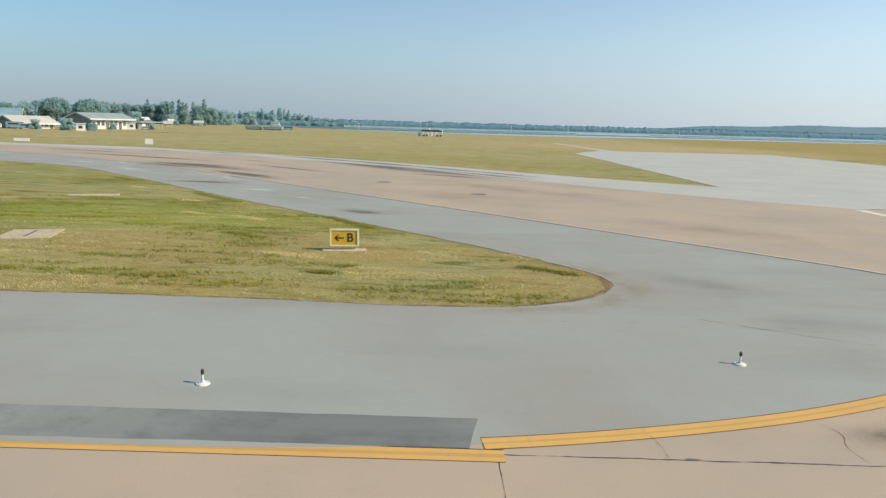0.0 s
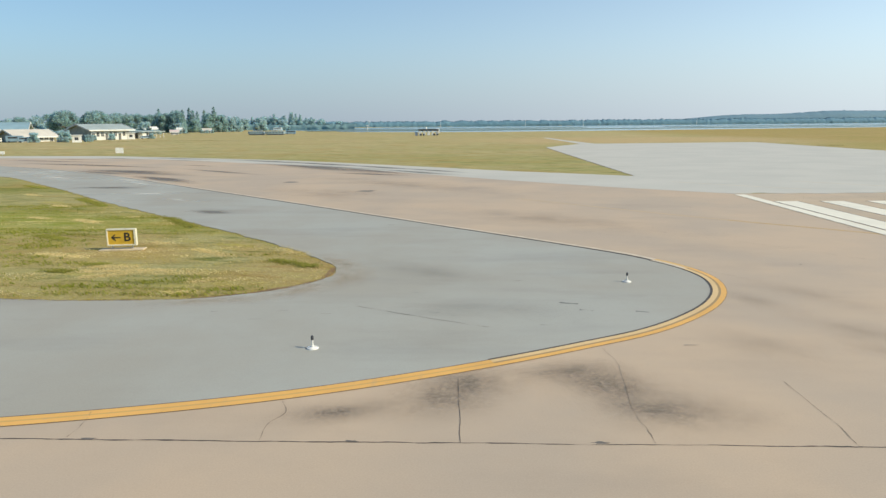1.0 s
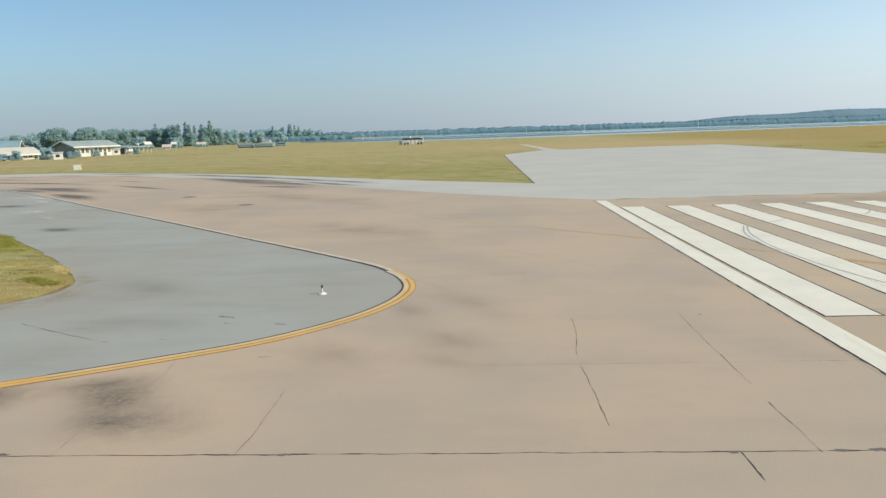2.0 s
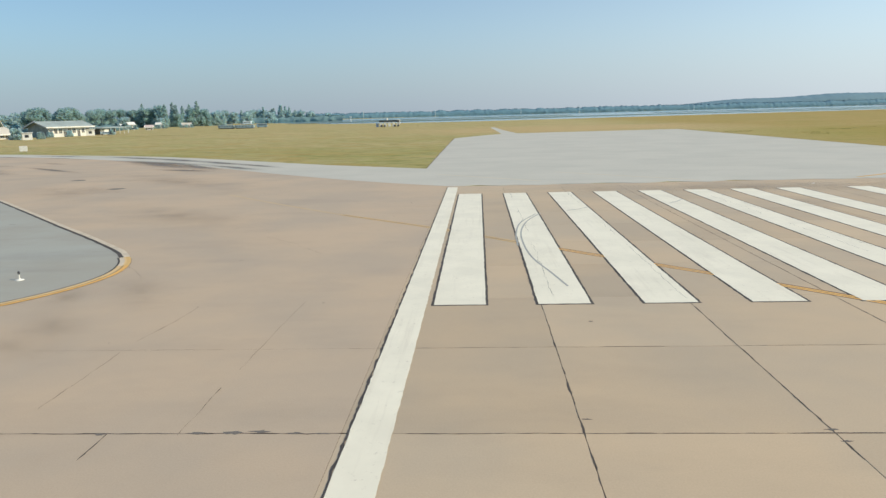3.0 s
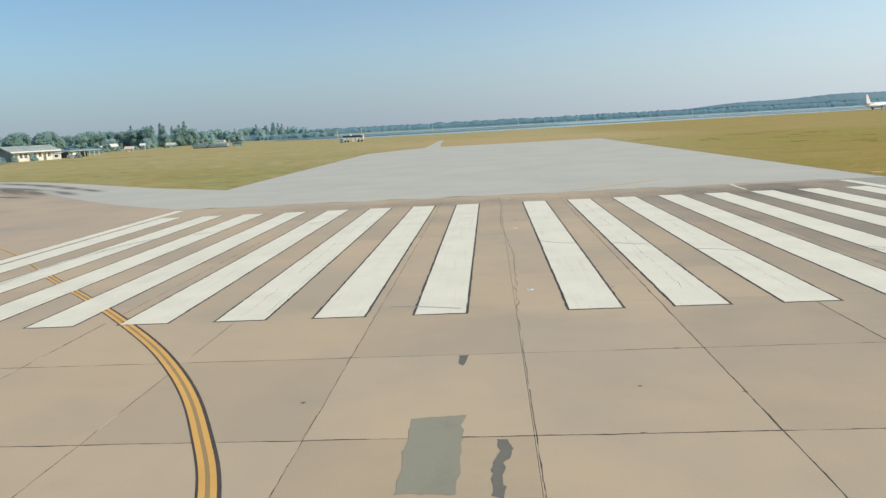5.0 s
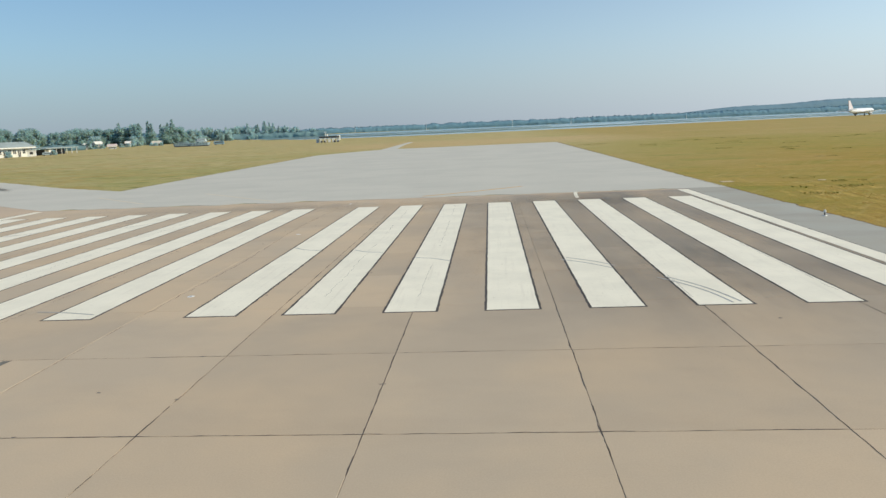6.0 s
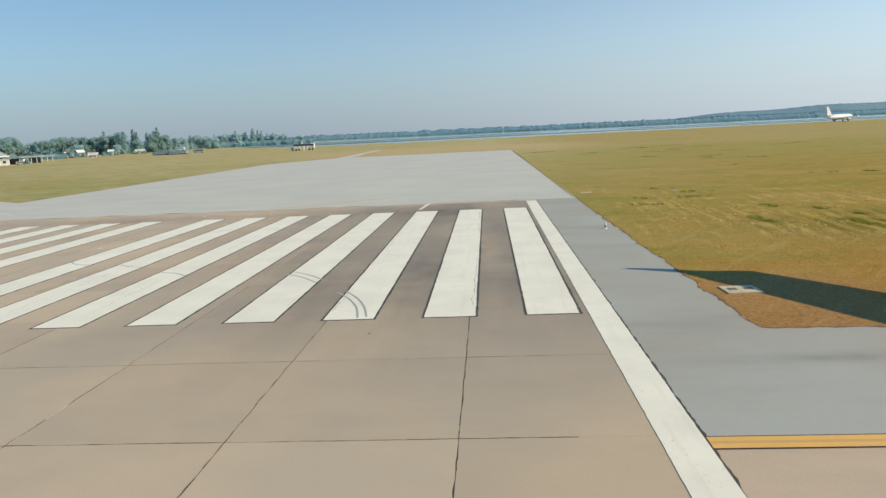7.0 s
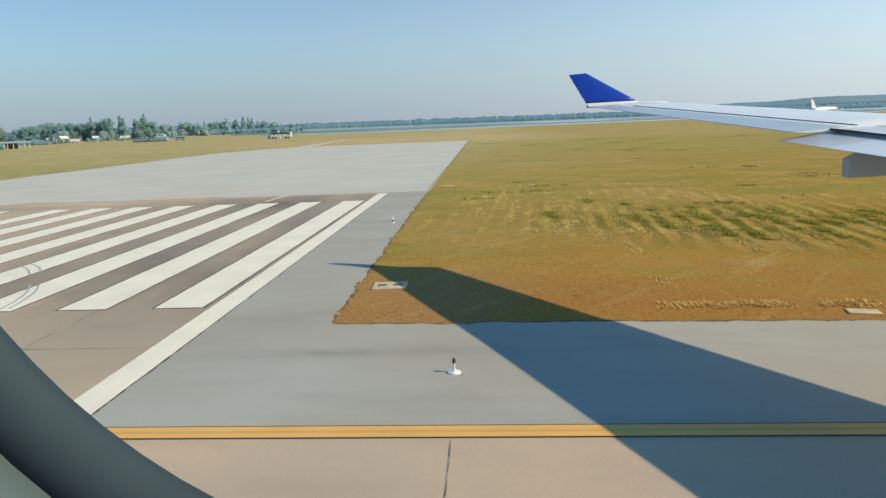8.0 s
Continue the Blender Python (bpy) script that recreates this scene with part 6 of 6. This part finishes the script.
def mast(at, h, label):
    ob = thing("light_mast", (*at, GROUND_Z), label, "mast", "masts")
    bm = bmesh.new()
    cyl(bm, 0, 0, 0, h, 0.35, 0.2, 10)
    part("pole", bm, M_WALL, ob)
    bm = bmesh.new()
    box(bm, 0, 0, h, 2.4, 0.8, 0.9, bevel=0.1)
    part("head", bm, M_WALL, ob)
    return ob


for x, y, h in ((-248, 1317, 13), (-110, 1330, 12), (60, 1400, 12), (180, 1420, 14), (420, 1450, 13), (-160, 700, 5)):
    mast((x, y), h, "thin white light mast before far trees")


def far_jet(at, turn):
    ob = thing("parked_airliner", (*at, GROUND_Z), "distant white airliner with a pale red tail", "airliner", turn=turn)

    def lathe(bm, xs, rs, z):
        rings = []
        for x, r in zip(xs, rs):
            rings.append([bm.verts.new((x, r * math.cos(a), z + r * math.sin(a))) for a in np.linspace(0, 2 * math.pi, 16, endpoint=False)])
        for a, b in zip(rings, rings[1:]):
            for i in range(16):
                bm.faces.new((a[i], a[(i + 1) % 16], b[(i + 1) % 16], b[i]))
        bm.faces.new(rings[0])
        bm.faces.new(rings[-1])
    bm = bmesh.new()
    lathe(bm, [-18, -15, -9, 0, 10, 15, 17.5, 18.6], [0.3, 1.1, 1.9, 2.0, 2.0, 1.8, 1.1, 0.2], 4.0)
    part("fuselage", bm, M_WINGWHITE, ob, smooth=True)

    def fin(pts, thick, axis):
        bm = bmesh.new()
        off = Vector((0, thick / 2, 0)) if axis == "y" else Vector((0, 0, thick / 2))
        a = [bm.verts.new(Vector(p) - off) for p in pts]
        b = [bm.verts.new(Vector(p) + off) for p in pts]
        bm.faces.new(a)
        bm.faces.new(b)
        for i in range(len(pts)):
            j = (i + 1) % len(pts)
            bm.faces.new((a[i], a[j], b[j], b[i]))
        return bm
    part("tail_fin", fin([(-11, 0, 5.6), (-16.5, 0, 12), (-18.6, 0, 12), (-17.3, 0, 5.2)], 0.4, "y"), paint("red_tail_paint", (0.75, 0.69, 0.72), 0.4), ob, "pale red tail fin")
    for s in (-1, 1):
        part("wing", fin([(4, s * 1.5, 3.0), (-3, s * 16.5, 4.2), (-5, s * 16.5, 4.2), (-3, s * 1.5, 3.0)], 0.35, "z"), M_WINGWHITE, ob)
        part("tailplane", fin([(-13.5, s * 0.8, 4.8), (-17, s * 6, 5.2), (-18.4, s * 6, 5.2), (-17, s * 0.8, 4.8)], 0.25, "z"), M_WINGWHITE, ob)
        bm = bmesh.new()
        lathe(bm, [1.0, 2.0, 4.5, 5.2], [0.6, 1.0, 1.05, 0.8], 1.9)
        bmesh.ops.translate(bm, vec=(0, s * 5.6, 0), verts=bm.verts)
        part("engine", bm, M_FAIRING, ob, smooth=True)
    for x, y in ((13, 0), (-1, 3.4), (-1, -3.4)):
        bm = bmesh.new()
        cyl(bm, x, y, 0.5, 3.0, 0.15, 0.15, 8)
        got = cyl(bm, 0, 0, -0.3, 0.3, 0.55, 0.55, 14)
        bmesh.ops.rotate(bm, cent=(0, 0, 0), matrix=Matrix.Rotation(radians(90), 3, "X"), verts=got)
        bmesh.ops.translate(bm, vec=(x, y, 0.55), verts=got)
        part("landing_gear", bm, M_LAMPHEAD, ob)
    return ob


far_jet((303, 544), 0.62)


# ---- the camera's own airliner, as it stands at the end of the way ----
airliner = thing("airliner", (39.1, -23.0, 0.0), "swept grey airliner wing with blue winglet beside a cabin window", "airliner")


def wing_z(y):
    return 6.55 - 0.094 * (3.98 - y)


def foil(n=12):
    out = []
    for k in range(n + 1):
        t = 0.5 * (1 - math.cos(math.pi * k / n))
        yt = 5 * (0.2969 * math.sqrt(t) - 0.126 * t - 0.3516 * t * t + 0.2843 * t ** 3 - 0.1036 * t ** 4)
        out.append((t, yt))
    return out


FOIL = foil()


def loft(name, stations, material, parent, thick, label="", aft=0.0):
    """A wing surface lofted over stations of y, leading x, trailing x, height, extra drop of the trailing edge."""
    bm = bmesh.new()
    rings = []
    for y, xl, xt, z, drop in stations:
        c = xl - xt
        up = [(xl - t * c, y, z - drop * t + yt * thick * c * 0.62) for t, yt in FOIL]
        lo = [(xl - t * c, y, z - drop * t - yt * thick * c * 0.38) for t, yt in reversed(FOIL[1:-1])]
        rings.append([bm.verts.new(Vector(p) - Vector((39.1, -23.0, 0))) for p in up + lo])
    for a, b in zip(rings, rings[1:]):
        n = len(a)
        for i in range(n):
            f = bm.faces.new((a[i], a[(i + 1) % n], b[(i + 1) % n], b[i]))
            if aft and i < len(FOIL) - 1 and FOIL[i][0] > aft:
                f.material_index = 1
    bm.faces.new(rings[0])
    bm.faces.new(rings[-1])
    ob = part(name, bm, material, parent, label, smooth=True)
    ob.data.materials.append(M_WINGAFT)
    return ob


def lead_x(y):
    return 46.1 + 0.587 * (3.43 - y)


def trail_x(y):
    return 42.95 + 0.353 * (3.8 - y)


outer = [(y, lead_x(y), trail_x(y), wing_z(y), 0.0) for y in np.linspace(3.75, -5.90, 9)]
inner = [(y, lead_x(y), trail_x(y) + 1.15, wing_z(y) + 0.02, 0.0) for y in np.linspace(-5.74, -20.3, 12)]
wing_out = loft("outer_wing", outer, M_WINGSKIN, airliner, 0.11, "pale grey outer wing with aileron", 0.72)
wing_in = loft("inner_wing", inner, M_WINGSKIN, airliner, 0.12, "pale grey inner wing")
flap_st = [(y, trail_x(y) + 1.35, 46.2 + 0.33 * (-6.1 - y), wing_z(y) + 0.0, 0.2) for y in np.linspace(-5.76, -20.3, 10)]
flap = loft("flap", flap_st, M_FLAP, airliner, 0.07, "slightly lowered pale grey flap")


def skin_strip(name, y0, y1, t, width, parent, base):
    verts, faces = [], []
    ts = [a for a, _ in FOIL]
    for k, y in enumerate(np.linspace(y0, y1, 24)):
        xl = lead_x(y)
        xt = trail_x(y) + (1.15 if base == "inner" else 0.0)
        c = xl - xt
        th = 0.12 if base == "inner" else 0.11
        for d in (-width / 2, width / 2):
            tt = t + d / c
            yt = np.interp(tt, ts, [b for _, b in FOIL])
            verts.append((xl - tt * c - 39.1, y + 23.0, wing_z(y) + (0.02 if base == "inner" else 0) + yt * th * c * 0.62 + 0.012))
        if k:
            n = 2 * k
            faces.append((n - 2, n - 1, n + 1, n))
    return raw_ob(name, verts, faces, M_GAP, parent)


skin_strip("aileron_gap", 2.6, -5.8, 0.70, 0.10, wing_out, "outer")
slot_v, slot_f = [], []
for k, y in enumerate(np.linspace(-5.9, -20.2, 16)):
    x = trail_x(y) + 1.16
    slot_v += [(x - 39.1, y + 23.0, wing_z(y) + 0.035), (x - 0.30 - 39.1, y + 23.0, wing_z(y) + 0.075), (x - 0.32 - 39.1, y + 23.0, wing_z(y) + 0.03)]
    if k:
        n = 3 * k
        slot_f += [(n - 3, n - 2, n + 1, n), (n - 2, n - 1, n + 2, n + 1)]
raw_ob("flap_slot", slot_v, slot_f, M_GAP, flap, "dark slot ahead of the flap")
skin_strip("spoiler_gap", -5.9, -20, 0.8, 0.04, wing_in, "inner")
wl_pts = [(42.28, 4.60, 7.78), (42.95, 4.62, 7.82), (44.80, 4.02, 6.66), (42.86, 3.98, 6.62)]
def winglet_band(s0, s1, count, material, name, label):
    bm = bmesh.new()
    rows_w = []
    for s in np.linspace(s0, s1, count):
        a = Vector(wl_pts[3]).lerp(Vector(wl_pts[0]), s)
        b = Vector(wl_pts[2]).lerp(Vector(wl_pts[1]), s)
        bow = 0.16 * (1 - s) ** 2
        ring = [b.lerp(a, t) + Vector((0, -bow + yt * 0.22 * (1 - 0.5 * s), 0)) for t, yt in FOIL]
        ring += [b.lerp(a, t) + Vector((0, -bow - yt * 0.22 * (1 - 0.5 * s), 0)) for t, yt in reversed(FOIL[1:-1])]
        rows_w.append([bm.verts.new(p - Vector((39.1, -23.0, 0))) for p in ring])
    for a, b in zip(rows_w, rows_w[1:]):
        for i in range(len(a)):
            bm.faces.new((a[i], a[(i + 1) % len(a)], b[(i + 1) % len(a)], b[i]))
    bm.faces.new(rows_w[0])
    bm.faces.new(rows_w[-1])
    part(name, bm, material, airliner, label, smooth=True)


winglet_band(0.035, 1.0, 8, M_WINGLET, "winglet", "bright blue swept winglet")
winglet_band(-0.10, 0.03, 4, M_WINGWHITE, "winglet_root", "white root of the winglet")
loft("wing_tip", [(4.02, 44.95, 42.9, 6.60, 0), (3.95, 45.3, 42.85, 6.5, 0), (3.74, 46.0, 43.22, wing_z(3.74), 0)], M_WINGWHITE, airliner, 0.14, "white wing tip under the winglet")


def fairing(y, x_aft, x_fwd, z):
    """A flap track fairing: flat sides, a blunt cut end with a chamfered top, tapering away forward."""
    bm = bmesh.new()
    rings = []
    for t in (0.0, 0.012, 0.06, 0.12, 0.3, 0.5, 0.7, 0.85, 1.0):
        x = x_aft + (x_fwd - x_aft) * t
        h = 0.29 * (1 if t < 0.7 else 1 - (t - 0.7) * 2.6)
        w = 0.2 * (0.86 + 0.3 * math.sin(math.pi * t))
        cut = 0.16 * max(0.0, 1 - t / 0.06)
        small = 0.97 if t == 0.0 else 1.0
        ring = []
        for a in np.linspace(0, 2 * math.pi, 20, endpoint=False):
            ca, sa = math.cos(a), math.sin(a)
            up = h * math.copysign(abs(sa) ** 0.38, sa) * small
            ring.append(bm.verts.new((x - 39.1, y + 23.0 + w * small * math.copysign(abs(ca) ** 0.38, ca), z + 0.1 * t + min(up, h - cut))))
        rings.append(ring)
    for a, b in zip(rings, rings[1:]):
        for i in range(20):
            bm.faces.new((a[i], a[(i + 1) % 20], b[(i + 1) % 20], b[i]))
    bm.faces.new(rings[0])
    bm.faces.new(rings[-1])
    return part("flap_track_fairing", bm, M_FAIRING, airliner, "slate grey flap track fairing")


fairing(-7.0, 47.1, 51.5, 4.9)
fairing(-13.2, 48.4, 54.0, 4.3)


def main_gear(x, y, top):
    """The main leg that carries the wing: strut, drag brace, bogie beam and four wheels."""
    leg = part("main_gear_leg", leg_mesh((x, y, 0.75), (x, y, top), 0.16, 0.21), M_METAL, airliner, "grey metal landing gear leg")
    part("drag_brace", leg_mesh((x, y, 1.9), (x + 1.6, y, top), 0.07, 0.09), M_METAL, leg)
    part("bogie_beam", leg_mesh((x - 0.95, y, 0.72), (x + 0.95, y, 0.72), 0.11, 0.11), M_METAL, leg)
    for dx in (-0.85, 0.85):
        for dy in (-0.62, 0.62):
            bm = bmesh.new()
            got = []
            for half, r in ((0.21, 0.56), (0.17, 0.64), (0.1, 0.68)):
                got += cyl(bm, 0, 0, -half, half, r, r, 24)
            bmesh.ops.rotate(bm, cent=(0, 0, 0), matrix=Matrix.Rotation(radians(90), 3, "X"), verts=got)
            bmesh.ops.translate(bm, vec=(x + dx - 39.1, y + dy + 23.0, 0.68), verts=got)
            part("wheel", bm, M_LAMPHEAD, leg, "black rubber tyre")


def leg_mesh(a, b, r0, r1):
    bm = bmesh.new()
    limb(bm, Vector(a) - Vector((39.1, -23.0, 0)), Vector(b) - Vector((39.1, -23.0, 0)), r0, r1, 14)
    return bm


main_gear(53.5, -18.2, 4.5)


# cabin window opening in front of the seat
def oval(a, b, n, count=64):
    out = []
    for k in range(count):
        t = 2 * math.pi * k / count
        c, s = math.cos(t), math.sin(t)
        out.append((math.copysign(abs(c) ** (2 / n), c) * a, math.copysign(abs(s) ** (2 / n), s) * b))
    return out


def ring_part(name, rows, material, label):
    """A ring swept through ovals, each given by its growth and its depth from the seat."""
    bm = bmesh.new()
    loops = []
    for grow, d in rows:
        k = d / 0.2
        loops.append([bm.verts.new((-0.012 + k * (0.05 + x * grow), d - 0.023, 6.209 + k * (0.12 + z * grow))) for x, z in oval(0.25, 0.27, 2.4, 96)])
    n = len(loops[0])
    for p, q in zip(loops, loops[1:] + loops[:1]):
        for i in range(n):
            bm.faces.new((p[i], p[(i + 1) % n], q[(i + 1) % n], q[i]))
    return part(name, bm, material, airliner, label, smooth=True)


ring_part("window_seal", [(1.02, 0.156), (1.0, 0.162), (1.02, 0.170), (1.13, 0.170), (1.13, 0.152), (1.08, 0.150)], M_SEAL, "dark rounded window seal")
ring_part("window_reveal", [(1.12, 0.150), (1.22, 0.135), (1.30, 0.128), (1.31, 0.134), (1.13, 0.156)], M_LINING_SHADED, "window reveal darkened for cabin shade")


# ---- concrete slabs, last ----
def slab_mesh(w, d, seed):
    """One paving slab with slightly worn arrises."""
    bm = bmesh.new()
    vs = box(bm, w / 2, d / 2, -0.02, w - 0.010, d - 0.010, 0.04)
    es = [e for e in bm.edges if all(v.co.z > -0.001 for v in e.verts)]
    bmesh.ops.bevel(bm, geom=es, offset=0.006, segments=1, affect="EDGES")
    me = bpy.data.meshes.new("slab")
    bm.to_mesh(me)
    bm.free()
    me.materials.append(M_SLAB)
    return me


COLS = [-30.13, -25.1, -20.1, -15.05, -10.02, -5.0, -0.05, 5.0, 10.0, 15.0, 19.95, 25.0, 30.0]
ROWS_Y = [-25.5, -20.2, -14.95, -9.66, -4.4, 0.85, 6.1, 11.4, 16.7, 22.0, 27.3, 32.6, 38.0]
slab_cache = {}
for i, (x0, x1) in enumerate(zip(COLS, COLS[1:])):
    for y0, y1 in zip(ROWS_Y, ROWS_Y[1:]):
        key = (round(x1 - x0, 3), round(y1 - y0, 3))
        if key not in slab_cache:
            slab_cache[key] = slab_mesh(*key, i)
        shared_ob("slab", slab_cache[key], concrete, (x0, y0, 0.0))
# dark sealant under the joints
sheet("joint_sealant", [Vector(q) for q in ((-30.13, 38.0), (30.0, 38.0), (30.0, -25.5), (-30.13, -25.5))], -0.0075, 0.003, M_SEALANT, concrete)
